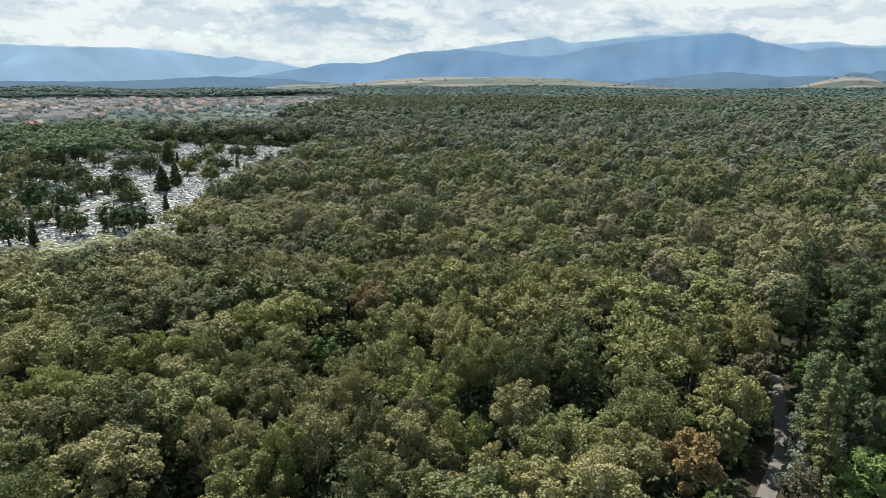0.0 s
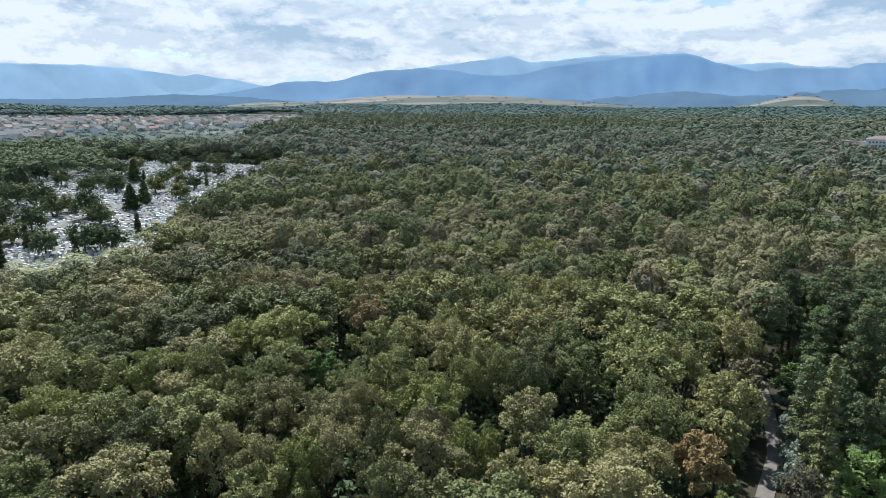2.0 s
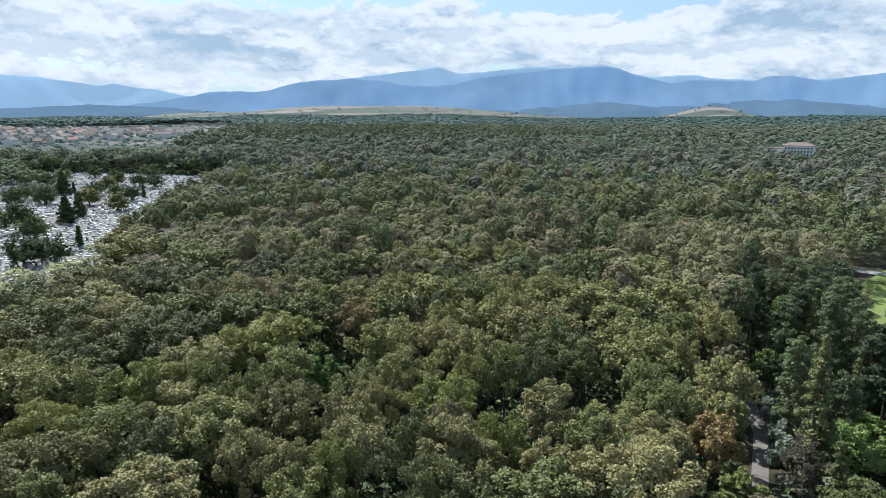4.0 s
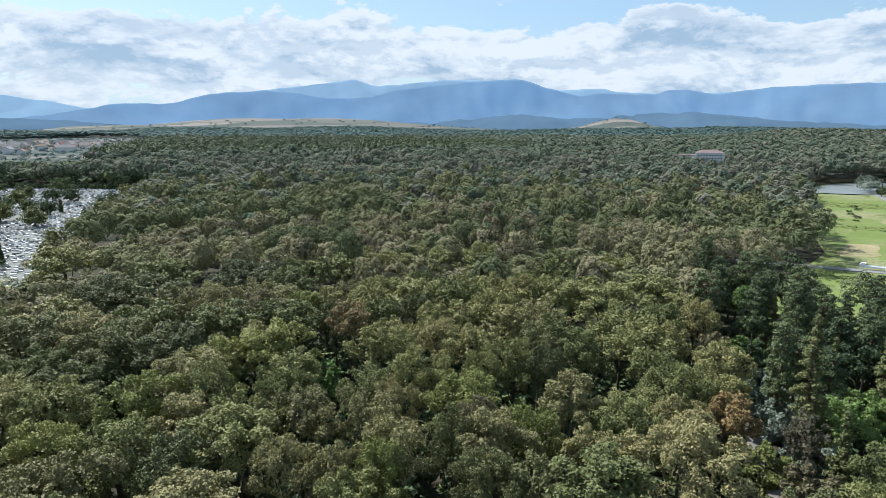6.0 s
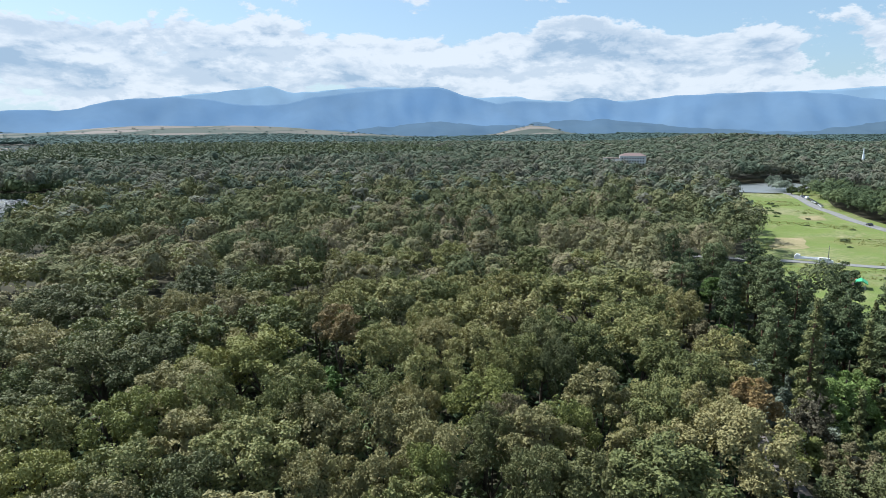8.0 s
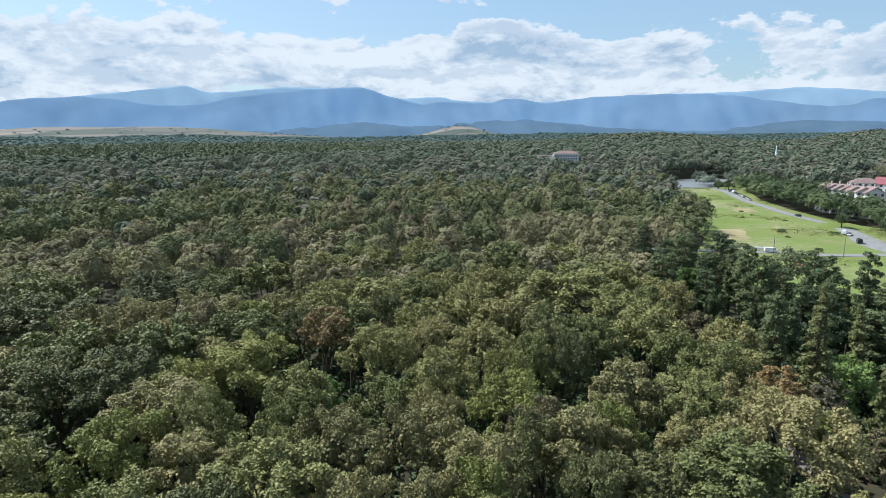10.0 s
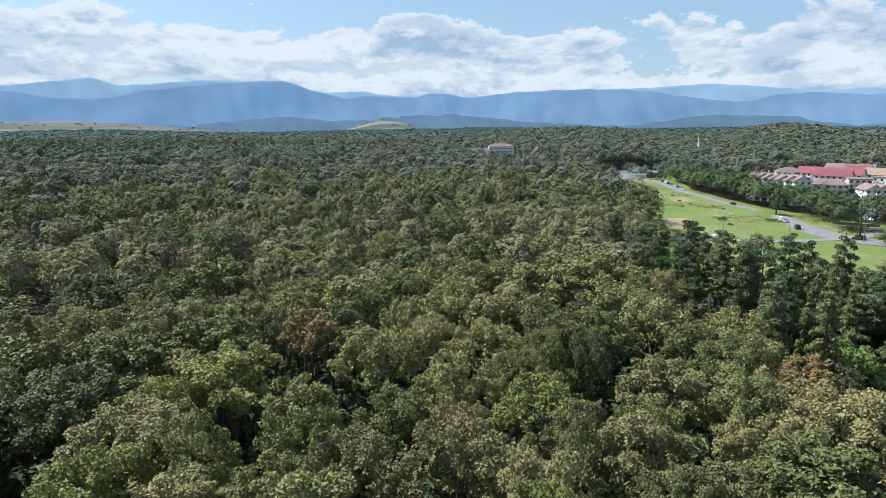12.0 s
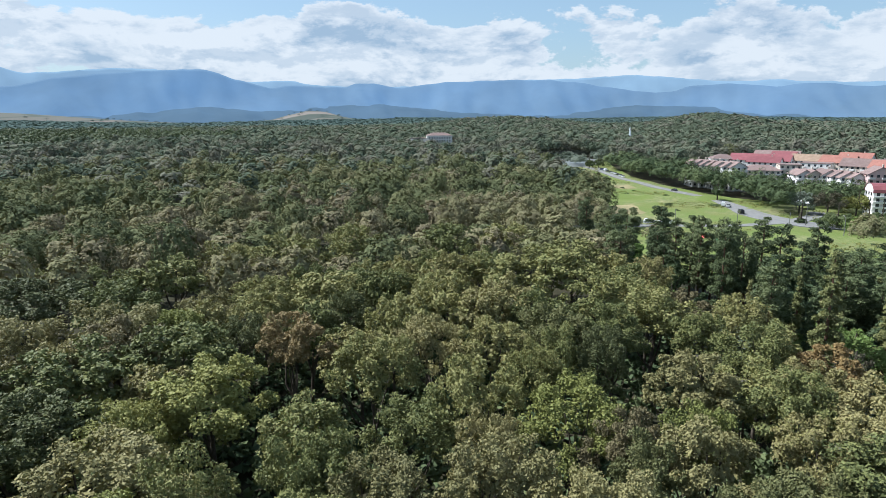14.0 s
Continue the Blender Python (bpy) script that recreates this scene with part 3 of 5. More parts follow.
def broadleaf(name, seed, mat, label, leaves=10500, size=0.205, category="oak tree", inner=(1500, 0.32), heart=0.66, **shape):
    """One tree with its parts, away from the place; copies of it are set out."""
    C, r = oak_lobes(seed, **shape)
    rng = np.random.default_rng(seed + 900)
    tree = thing(name, label, category)
    trunk, limbs = oak_wood(seed, C)
    part("trunk", mesh_np("trunk", *trunk, BARK, smooth=True), tree)
    for limb in limbs[:4]:
        part("limb", mesh_np("limb", *limb, BARK, smooth=True), tree)
    V, F = leaf_cards(rng, C, r, leaves, size)
    if inner:
        V, F = merge([(V, F), inner_sprays(rng, C, r, *inner, heart)])
    part("crown", mesh_np("crown", V, F, mat), tree)
    return tree


def set_out(proto, places, used, label=""):
    """Copies of a tree at (x, y, turn, scale, height scale); the first use moves the tree itself."""
    for x, y, rz, s, sz in places:
        m = Matrix.Translation((x, y, float(height(x, y)))) @ Matrix.Rotation(radians(rz), 4, "Z")
        if proto in used:
            ob = copy_thing(proto, m)
        else:
            ob = proto
            used.add(proto)
            ob.matrix_basis = m
        ob.scale = (s, s, sz)
        if label:
            tagged(ob, label)


def scatter(seed, spacing, r0, r1, az0=-43.0, az1=86.0, centre=(-30.0, 15.0)):
    """Points set unevenly, about a spacing apart, between two distances."""
    rng = np.random.default_rng(seed)
    n = int(r1 / spacing) + 1
    gx, gy = np.meshgrid(np.arange(-n, n + 1), np.arange(-n, n + 1))
    x = (gx + 0.5 * (gy % 2) + rng.uniform(-0.36, 0.36, gx.shape)) * spacing
    y = (gy * 0.9 + rng.uniform(-0.33, 0.33, gx.shape)) * spacing
    r, az = np.hypot(x, y), np.degrees(np.arctan2(x, y))
    keep = (r > r0) & (r < r1) & (az > az0) & (az < az1)
    return x[keep] + centre[0], y[keep] + centre[1]


# trees that stand out: x, y, height of the top, radius
SPECIAL = [(15.2, 58.8, 22.0, 7.0), (31.3, 69.8, 18.6, 4.0), (10.8, 78.2, 21.0, 4.6), (-14.2, 121.6, 21.5, 4.6), (-21.5, 105.0, 17.5, 5.0), (51.7, 75.2, 25.0, 4.0), (-47.7, 139.0, 23.0, 4.8), (35.0, 66.0, 15.0, 0.6),
           (38.4, 78.2, 17.0, 3.4), (48.0, 93.0, 14.8, 3.2), (53.0, 99.2, 15.6, 3.2), (27.0, 52.2, 18.5, 3.5), (30.5, 62.0, 14.5, 3.0)]


def free(x, y):
    """Where the wood stands: off the clearings, the track and the trees that stand out."""
    ok = ~(inside(x, y, OPEN_WEST) | inside(x, y, CLEARING) | inside(x, y, ESTATE) | inside(x, y, TOWN) | inside(x, y, BELT) | inside(x, y, THICKET))
    ok &= off_line(x, y, TRACK) > 4.6
    ok &= off_line(x, y, [(420, 540), (404, 526)]) > 13
    for sx, sy, _, r in SPECIAL:
        ok &= np.hypot(x - sx, y - sy) > r + 3.2
    return ok


def conifer_side(x, y):
    """The strip of pines between the track and the meadow."""
    beyond = x - np.interp(y, [60, 84, 109, 132, 162, 190], [38, 48, 64, 74, 88, 104])
    return (beyond > 5) & (y < 185) & (x < 106)


used = set()
OAKS = [broadleaf("oak_tree", 11 + k, LEAF, "olive green oak with a broad uneven crown in the wood", R=(5.2, 5.8, 6.2, 5.0, 5.6, 6.0)[k]) for k in range(6)]
for o in OAKS:
    tagged(o, group="oaks of the wood")
MIDDLE = [broadleaf("oak_tree", 17 + k, LEAF, "olive green oak with a broad uneven crown in the wood", 5000, 0.28, inner=(1100, 0.42), R=(5.2, 5.8, 6.2, 5.0, 5.6, 6.0)[k]) for k in range(6)]
for o in MIDDLE:
    tagged(o, group="oaks of the wood")


GREENS = [broadleaf("oak_tree", 23 + k, LEAF_GREEN, "bright green oak with a broad crown in the wood", R=(5.2, 5.8, 6.2)[k]) for k in range(3)]
PALES = [broadleaf("oak_tree", 26 + k, LEAF_PALE, "pale yellowish oak with a broad crown in the wood", R=(5.2, 5.8, 6.2)[k]) for k in range(3)]
COOLS = [broadleaf("oak_tree", 29 + k, LEAF_DIM, "dark grey-green oak with a broad crown in the wood", R=(5.2, 5.8, 6.2)[k]) for k in range(3)]
BROWNS = [broadleaf("oak_tree", 32, LEAF_BROWN, "brownish olive oak with a broad crown in the wood", R=5.2)]
for o in GREENS + PALES + COOLS + BROWNS:
    tagged(o, group="oaks of the wood")


def oak_for(x, y, k):
    """Finer foliage where the camera passes nearest."""
    q = (k * 7919 + int(abs(x) * 13)) % 29
    if q in (3, 11, 17):
        return COOLS[k % 3]
    if q == 7:
        return PALES[k % 3]
    return OAKS[k % 6] if math.hypot(x + 35, y - 25) < 96 else MIDDLE[k % 6]


SPREAD = {o: w for kinds, wide in ((OAKS, (5.2, 5.8, 6.2, 5.0, 5.6, 6.0)), (MIDDLE, (5.2, 5.8, 6.2, 5.0, 5.6, 6.0)), (GREENS, (5.2, 5.8, 6.2)), (PALES, (5.2, 5.8, 6.2)), (COOLS, (5.2, 5.8, 6.2)), (BROWNS, (5.2,))) for o, w in zip(kinds, wide)}
rng = np.random.default_rng(5)
NEAR = 148.0
# crowns that can be told apart: x, y, radius
BRIGHT_OAKS = [(-29.5, 113.7, 6), (-37.2, 113.2, 4.6), (-3.5, 84.9, 5), (8.8, 72.8, 4), (-22.4, 141.2, 4.6), (-48.7, 96.5, 4.9), (2.4, 73, 3.7), (-19.8, 68.4, 3.4), (-57.5, 84.5, 4.4)]
PALE_OAKS = [(-41.2, 149.3, 5.6), (-37.8, 137, 4.2), (-42.5, 104.5, 6.3), (-13.8, 87.5, 3.4), (-4.2, 70.2, 4.5), (-19, 81.9, 4.6), (-64.5, 134.4, 6.9), (-41.7, 89.9, 4.6), (-27.1, 86.6, 4.5), (-30.2, 73.3, 3.9), (-23.7, 70.2, 3.4), (-29.8, 145.5, 6.8), (-16.8, 72.5, 4.6), (-40.7, 66.9, 5.5), (-53.8, 74.5, 5.3)]
DARK_OAKS = [(-16.2, 131.7, 3.9), (-45.8, 118.4, 6.1), (-9.1, 73, 3.4), (12.8, 91.4, 3.4), (-35, 166.1, 7.5), (1, 130.7, 4.2), (-54.2, 121.1, 7.1), (-60.5, 105.5, 5.4), (16.1, 100.5, 5), (-8.2, 63.3, 3.8), (-3.3, 61, 3.9), (-42.4, 77.8, 4.7), (-64.2, 161.1, 6.9), (-55.6, 157.5, 7.5), (-72.2, 129.1, 7.5), (-6.9, 120.6, 5.7)]
BROWN_OAKS = [(-31.6, 137.1, 5.1), (-3.8, 77.9, 3.4)]
OLIVE_OAKS = [(-10.7, 109, 5), (28, 77.2, 4.9), (4.4, 102.7, 4.6), (2.7, 121.1, 4.3), (3.3, 95, 3.4), (13.6, 68.2, 4.1), (-23.9, 159.6, 6.3), (10.5, 122, 5.5), (16.4, 116.1, 4.6), (23.6, 109.1, 4.6), (34.6, 103.4, 5.8), (42.7, 95.6, 6), (-38.6, 129.2, 6.5), (-34.7, 86.7, 4.4), (-50, 82.7, 5.6), (3.4, 140.2, 6.3), (-87.9, 129.4, 7.5), (33.9, 127.1, 7.4), (41.2, 119.9, 7.2), (34, 95.5, 5.9), (8.8, 95.6, 3.8), (56.7, 126.3, 6.5), (46.4, 107.3, 5), (-68.9, 99.8, 6.8), (-26.4, 128, 6.1)]
OTHER_OAKS = [(-84.2, 205.5, 8.2), (-81.6, 140.6, 6), (-71.4, 144.6, 6.6), (-66.5, 114.7, 5.3), (-60.8, 97.7, 5.9), (-54.1, 179.3, 7.1), (-53.8, 131.6, 7.3), (-39.7, 96.4, 4.2), (-35.3, 80.2, 5.6), (-34.7, 194.9, 7.7), (-29.3, 93.2, 4.3), (-26.4, 98.8, 4.5), (-23.6, 63.9, 4.3)]
MORE_OAKS = [(-21.3, 173.9, 6.2), (-11.6, 170.2, 6.1), (-7.8, 94.8, 4.5), (1.3, 172.9, 6.3), (3.1, 56.4, 6), (6.4, 63.9, 4.2), (16.7, 175.3, 7.3), (29.4, 86.1, 4.4), (29.9, 134.8, 5.4), (31.8, 169.6, 6.5), (38.6, 75.6, 4.2), (47.6, 155.3, 6.3), (62.1, 149.7, 6.4)]
KNOWN = []
for spots, kinds in ((BRIGHT_OAKS, GREENS), (PALE_OAKS, PALES), (DARK_OAKS, COOLS), (BROWN_OAKS, BROWNS), (OLIVE_OAKS, None), (OTHER_OAKS, None), (MORE_OAKS, None)):
    for ox, oy, orad in spots:
        if any(math.hypot(ox - q[0], oy - q[1]) < 0.72 * (orad + q[3]) for q in SPECIAL) or float(off_line(ox, oy, TRACK)) < orad + 2.5:
            continue
        k = len(KNOWN)
        proto = kinds[k % len(kinds)] if kinds else OAKS[k % 6] if math.hypot(ox + 35, oy - 25) < 96 else MIDDLE[k % 6]
        grow = 1.1 * orad / SPREAD[proto]
        set_out(proto, [(ox, oy, rng.uniform(0, 360), grow, rng.uniform(0.95, 1.04) * (0.90 + 0.10 * grow))], used)
        KNOWN.append((ox, oy, orad * 1.1))
KNOWN = np.array(KNOWN)


def unknown(x, y, gap):
    return np.min(np.hypot(x[:, None] - KNOWN[:, 0], y[:, None] - KNOWN[:, 1]) - KNOWN[:, 2], axis=1) > gap


x, y = scatter(2, 8.4, 28, NEAR)
ok = free(x, y) & ~conifer_side(x, y) & unknown(x, y, 1.7) & (off_line(x, y, TRACK) > 5.6)
x, y = x[ok], y[ok]
for i in range(len(x)):
    set_out(oak_for(x[i], y[i], i), [(x[i], y[i], rng.uniform(0, 360), rng.uniform(0.78, 1.02), rng.uniform(0.84, 1.0))], used)


def drift(x, y, seed):
    """Slow swells through the wood: older and younger, greener and drier stands."""
    return np.array([noise.noise((a / 46, b / 46, seed)) + 0.5 * noise.noise((a / 19, b / 19, seed + 5)) for a, b in zip(x, y)])


def baked(name, seed, x, y, mat, label, leaves, size, variants=6, wide=1.0, tall=(0.9, 1.08), inner=(), heart=0.92, **shape):
    """Trees further off, joined into one piece of woodland."""
    rng = np.random.default_rng(seed)
    Vs, Ts, Fs, at0 = [], [], [], 0
    for k in range(variants):
        C, r = oak_lobes(seed + k, **shape)
        V, F = leaf_cards(rng, C, r, leaves, size, loose=0.42)
        if inner:
            V, F = merge([(V, F), inner_sprays(rng, C, r, *inner, heart, 0.24 if size < 0.5 else 0.10 if size < 2 else 0.05)])
        at = np.arange(k, len(x), variants)
        if not len(at):
            continue
        a = rng.uniform(0, 2 * np.pi, len(at))
        s = rng.uniform(0.82, 1.12, len(at)) * (wide if np.isscalar(wide) else wide[at])
        sz = rng.uniform(*tall, len(at)) * (1 + 0.24 * drift(x[at], y[at], 1.7))
        c, sn = np.cos(a) * s, np.sin(a) * s
        X = c[:, None] * V[:, 0] - sn[:, None] * V[:, 1] + x[at][:, None]
        Y = sn[:, None] * V[:, 0] + c[:, None] * V[:, 1] + y[at][:, None]
        Z = sz[:, None] * V[:, 2] + height(x[at], y[at])[:, None]
        Vs.append(np.stack([X, Y, Z], -1).reshape(-1, 3))
        Fs.append((F[None] + (np.arange(len(at)) * len(V))[:, None, None] + at0).reshape(-1, 3))
        Ts.append(np.repeat(0.42 + 0.42 * drift(x[at], y[at], 9.1) + rng.uniform(-0.28, 0.28, len(at)), len(V)))
        at0 += len(V) * len(at)
    ob = new(name, mesh_np(name, np.concatenate(Vs), np.concatenate(Fs), mat, np.concatenate(Ts)))
    return tagged(ob, label, "woodland", kind="stuff")


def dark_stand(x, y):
    """The dark stand in the back of the wood: spruces, drawn wider in place of cloud shade."""
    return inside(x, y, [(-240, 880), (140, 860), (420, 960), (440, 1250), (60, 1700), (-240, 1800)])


x, y = scatter(3, 9.7, NEAR, 760)
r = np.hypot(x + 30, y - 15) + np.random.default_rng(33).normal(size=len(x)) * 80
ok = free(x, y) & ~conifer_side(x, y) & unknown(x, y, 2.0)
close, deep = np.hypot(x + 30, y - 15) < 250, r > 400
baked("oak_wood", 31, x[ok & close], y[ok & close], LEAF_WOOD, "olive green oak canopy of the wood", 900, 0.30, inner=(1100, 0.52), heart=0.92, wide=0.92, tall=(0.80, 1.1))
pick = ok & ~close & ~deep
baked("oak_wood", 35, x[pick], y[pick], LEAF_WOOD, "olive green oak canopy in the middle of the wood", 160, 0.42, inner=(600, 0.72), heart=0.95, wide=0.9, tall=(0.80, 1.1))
# Trees further back take the bluer leaf colour painted for haze.
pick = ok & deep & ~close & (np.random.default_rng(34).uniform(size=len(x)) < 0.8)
baked("oak_wood", 41, x[pick], y[pick], LEAF_MID_HAZE, "oak canopy further back in the wood", 50, 0.7, inner=(230, 1.15), heart=0.97, wide=1.0, tall=(0.78, 1.12))
x1, y1 = scatter(5, 13.0, 755, 1150)
ok1 = free(x1, y1)
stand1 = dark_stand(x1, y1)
baked("oak_wood", 47, x1[ok1 & ~stand1], y1[ok1 & ~stand1], LEAF_MID_HAZE, "oak canopy deep in the wood", 16, 1.0, inner=(130, 1.8), wide=1.26, tall=(0.80, 1.10))
x2, y2 = scatter(6, 15, 1150, 1750)
ok2 = free(x2, y2)
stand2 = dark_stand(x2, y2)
baked("oak_wood", 51, x2[ok2 & ~stand2], y2[ok2 & ~stand2], LEAF_MID_HAZE, "distant oak canopy towards the plain", 4, 1.4, inner=(80, 2.3), tall=(0.86, 1.06), wide=1.35)
# The dark needle colour here also stands in for cloud shadow on the wood.
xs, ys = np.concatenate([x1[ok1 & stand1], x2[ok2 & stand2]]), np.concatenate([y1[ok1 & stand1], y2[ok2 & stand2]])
baked("spruce_wood", 55, xs, ys, NEEDLE, "dark stand of spruces in the back of the wood, partly standing in for cloud shade", 24, 1.6, inner=(130, 1.6), tall=(0.95, 1.3), R=4.4, low=4.0, top=21.0)
xa, ya = scatter(14, 8.4, 0, 28, -180, 180)
xb, yb = scatter(15, 8.6, 28, 76, 86, 180)
xc, yc = scatter(16, 8.6, 28, 76, -180, -43)
x, y = np.concatenate([xa, xb, xc]), np.concatenate([ya, yb, yc])
ok = free(x, y) & unknown(x, y, 2.0)
baked("oak_wood", 81, x[ok], y[ok], LEAF, "olive green oak canopy under the open sky", 5000, 0.26, inner=(900, 0.42), heart=0.8, wide=0.98, tall=(0.84, 1.0), twigs=5)
az, r = np.meshgrid(np.arange(-42, -22, 1.9), np.arange(172, 264, 7.5))
az, r = az.ravel() + np.random.default_rng(8).uniform(-0.8, 0.8, az.size), r.ravel() + np.random.default_rng(9).uniform(-3, 3, az.size)
x, y = r * np.sin(np.radians(az)), r * np.cos(np.radians(az))
low = r > 208
baked("wood_edge", 83, x[~low], y[~low], LEAF, "lower oaks at the edge of the wood before the cemetery", 500, 0.45, inner=(600, 0.7), wide=0.8, tall=(0.42, 0.52), low=1.0, twigs=5)
baked("wood_edge", 85, x[low], y[low], LEAF_GREEN, "bushes along the edge of the cemetery", 300, 0.45, inner=(400, 0.6), wide=0.8, tall=(0.16, 0.24), low=0.5, twigs=4)
# Far woods, field trees and town trees share the haze-blued leaf colour.
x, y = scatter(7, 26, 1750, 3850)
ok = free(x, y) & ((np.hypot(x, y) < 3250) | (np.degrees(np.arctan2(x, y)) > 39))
baked("far_wood", 61, x[ok], y[ok], LEAF_FAR_HAZE, "dark far woodland on the plain", 2, 2.0, inner=(32, 3.6), wide=2.5, tall=(0.96, 1.04), twigs=2, fat=1.2, low=2.0)
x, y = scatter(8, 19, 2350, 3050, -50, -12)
baked("far_wood", 63, x, y, LEAF_FAR_HAZE, "dark far woodland beyond the town", 4, 2.4, inner=(48, 3.6), wide=2.0, twigs=2, fat=1.2, low=1.0, tall=(0.5, 0.75))
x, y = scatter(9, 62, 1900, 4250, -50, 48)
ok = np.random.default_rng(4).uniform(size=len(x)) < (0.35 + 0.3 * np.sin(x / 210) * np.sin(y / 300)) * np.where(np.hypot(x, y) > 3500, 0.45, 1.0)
baked("field_trees", 65, x[ok], y[ok], LEAF_FAR_HAZE, "scattered trees and hedges on the plain", 6, 3.0, inner=(70, 2.4), wide=1.7, tall=(0.3, 0.5), low=1.0)

# the belt of trees round the cemetery, and the trees of the town
x, y = scatter(12, 10.5, 480, 900, -48, -8, (0, 0))
ok = inside(x, y, [(-120, 560), (-165, 690), (-330, 730), (-520, 700), (-640, 680), (-560, 430), (-420, 430), (-215, 475), (-300, 610), (-200, 604)])
baked("tree_belt", 71, x[ok], y[ok], LEAF_DARK, "dark belt of trees behind the cemetery", 50, 0.8, inner=(170, 1.3), twigs=3, low=0.6, tall=(0.6, 1.0))
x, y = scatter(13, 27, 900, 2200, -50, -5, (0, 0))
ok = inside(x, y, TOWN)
baked("town_trees", 73, x[ok], y[ok], LEAF_FAR_HAZE, "garden and street trees among the town's houses", 8, 1.4, inner=(44, 2.1), wide=0.9, tall=(0.3, 0.5), twigs=2, low=1.0)

x, y = scatter(17, 9.0, 480, 900, -48, -4, (0, 0))
ok = inside(x, y, [(-104, 570), (-112, 700), (-190, 820), (-330, 720), (-345, 655), (-200, 614)])
baked("tree_belt", 91, x[ok], y[ok], LEAF_DARK, "dark belt of trees between the cemetery and the town", 50, 0.8, inner=(170, 1.3), twigs=4, low=0.6, tall=(0.55, 0.8))
x, y = scatter(18, 10.5, 560, 960, 40, 60, (0, 0))
ok = inside(x, y, [(514, 392), (516, 444), (450, 444), (520, 520), (640, 590), (720, 520), (640, 440), (530, 388)])
baked("pond_wood", 93, x[ok], y[ok], LEAF_MID_HAZE, "green trees behind the pond", 50, 0.8, inner=(170, 1.3), twigs=5, low=2.0, tall=(0.7, 1.0))

x, y = scatter(19, 4.0, 480, 760, -48, -8, (0, 0))
ok = off_line(x, y, [(-104, 562), (-200, 606), (-330, 647), (-345, 655), (-330, 640), (-520, 622)]) < 6
baked("hedge", 97, x[ok], y[ok], LEAF_DARK, "green hedge at the back of the cemetery", 60, 0.7, inner=(60, 0.8), R=2.6, top=5.0, low=0.2)


# trees that stand out
def lone(name, seed, x, y, top, radius, mat, label, leaves=9000, size=0.22, low=None, category="tree"):
    t = broadleaf(name, seed, mat, label, leaves, size, category, R=radius, top=top, low=top * 0.42 if low is None else low)
    t.matrix_basis = pose(x, y, float(height(x, y)), 0, 0, seed * 37)
    return t


lone("oak_tree", 201, 15.2, 58.8, 22.0, 7.2, LEAF_PALE, "large pale olive oak beside the track", 16000, 0.21)
lone("oak_tree", 202, 10.8, 78.2, 21.3, 4.6, LEAF_PALE, "pale yellowish oak among green ones")
lone("maple_tree", 203, 31.3, 69.8, 18.8, 3.9, LEAF_ORANGE, "small orange-brown tree at the track's edge")
lone("oak_tree", 204, -14.2, 121.6, 21.8, 4.5, LEAF_RUST, "rust-brown oak among green ones")
lone("young_tree", 205, -21.5, 106.0, 17.5, 3.4, LEAF_FRESH, "bright green young tree in a canopy gap", low=3)
lone("oak_tree", 206, -47.7, 139.0, 22.5, 4.8, LEAF_PALE, "yellowing oak among green ones")
lone("oak_tree", 214, 38.4, 78.2, 17.2, 3.4, LEAF, "olive oak leaning over the track")
lone("oak_tree", 215, 53.0, 99.2, 15.8, 3.3, LEAF_BROWN, "browning oak at the edge of the track")
lone("oak_tree", 220, 48.0, 93.0, 15.0, 3.3, LEAF_BROWN, "browning oak at the edge of the track")
lone("oak_tree", 216, 57.5, 111.0, 17.0, 4.0, LEAF, "olive oak at the edge of the track")
lone("oak_tree", 217, 30.5, 62.0, 14.5, 3.2, LEAF_GREEN, "small green oak at the edge of the track")
lone("oak_tree", 227, 27.0, 52.2, 18.0, 3.3, LEAF_BROWN, "yellow-brown oak near the track")
lone("round_tree", 207, 56.5, 73.0, 13.0, 4.8, LEAF_FRESH, "fresh green round tree by the track", low=2)
lone("round_tree", 228, 66.0, 78.0, 11.0, 4.6, LEAF_FRESH, "fresh green round tree behind the larch", low=2)
lone("bare_tree", 208, 46.3, 70.5, 13.5, 3.4, LEAF_BARE, "half-bare greyish tree with thin foliage", 5200, 0.15, low=2)
lone("young_tree", 229, 65.0, 101.5, 12.0, 2.8, LEAF_DARK, "deep green young tree beside the track", low=2)
lone("young_tree", 209, 68.5, 108.0, 10.5, 3.0, LEAF_FRESH, "bright green young tree beside the track", low=2)
lone("young_tree", 210, 90.0, 129.0, 15.0, 4.2, LEAF_FRESH, "light green tree between dark pines", low=3)
lone("round_tree", 211, 281.0, 187.5, 9.0, 3.6, LEAF_DARK, "dark round tree alone at the roadside", 2200, low=1.8)
lone("willow_tree", 212, 262.0, 142.0, 12.0, 6.5, LEAF_SILVER, "greyish green broad willow by the junction", 3600, 0.4, low=0.4)

lone("broadleaf_tree", 221, 231.2, 119.0, 7.0, 6.5, LEAF_DARK, "dark green broad bush on the grass by the junction", 3000, 0.42, low=0.3)
lone("broadleaf_tree", 222, 264.7, 131.3, 13.0, 6.0, LEAF_BARE, "brownish tree beside the road junction", 3000, 0.42, low=1.0)
lone("broadleaf_tree", 223, 273.6, 122.2, 11.0, 5.5, LEAF_GREEN, "olive green tree near the apartment houses", 3000, 0.42, low=0.8)
lone("broadleaf_tree", 224, 223.7, 106.8, 8.0, 6.0, LEAF_FRESH, "fresh green bushy tree on the grass", 3000, 0.42, low=0.3)
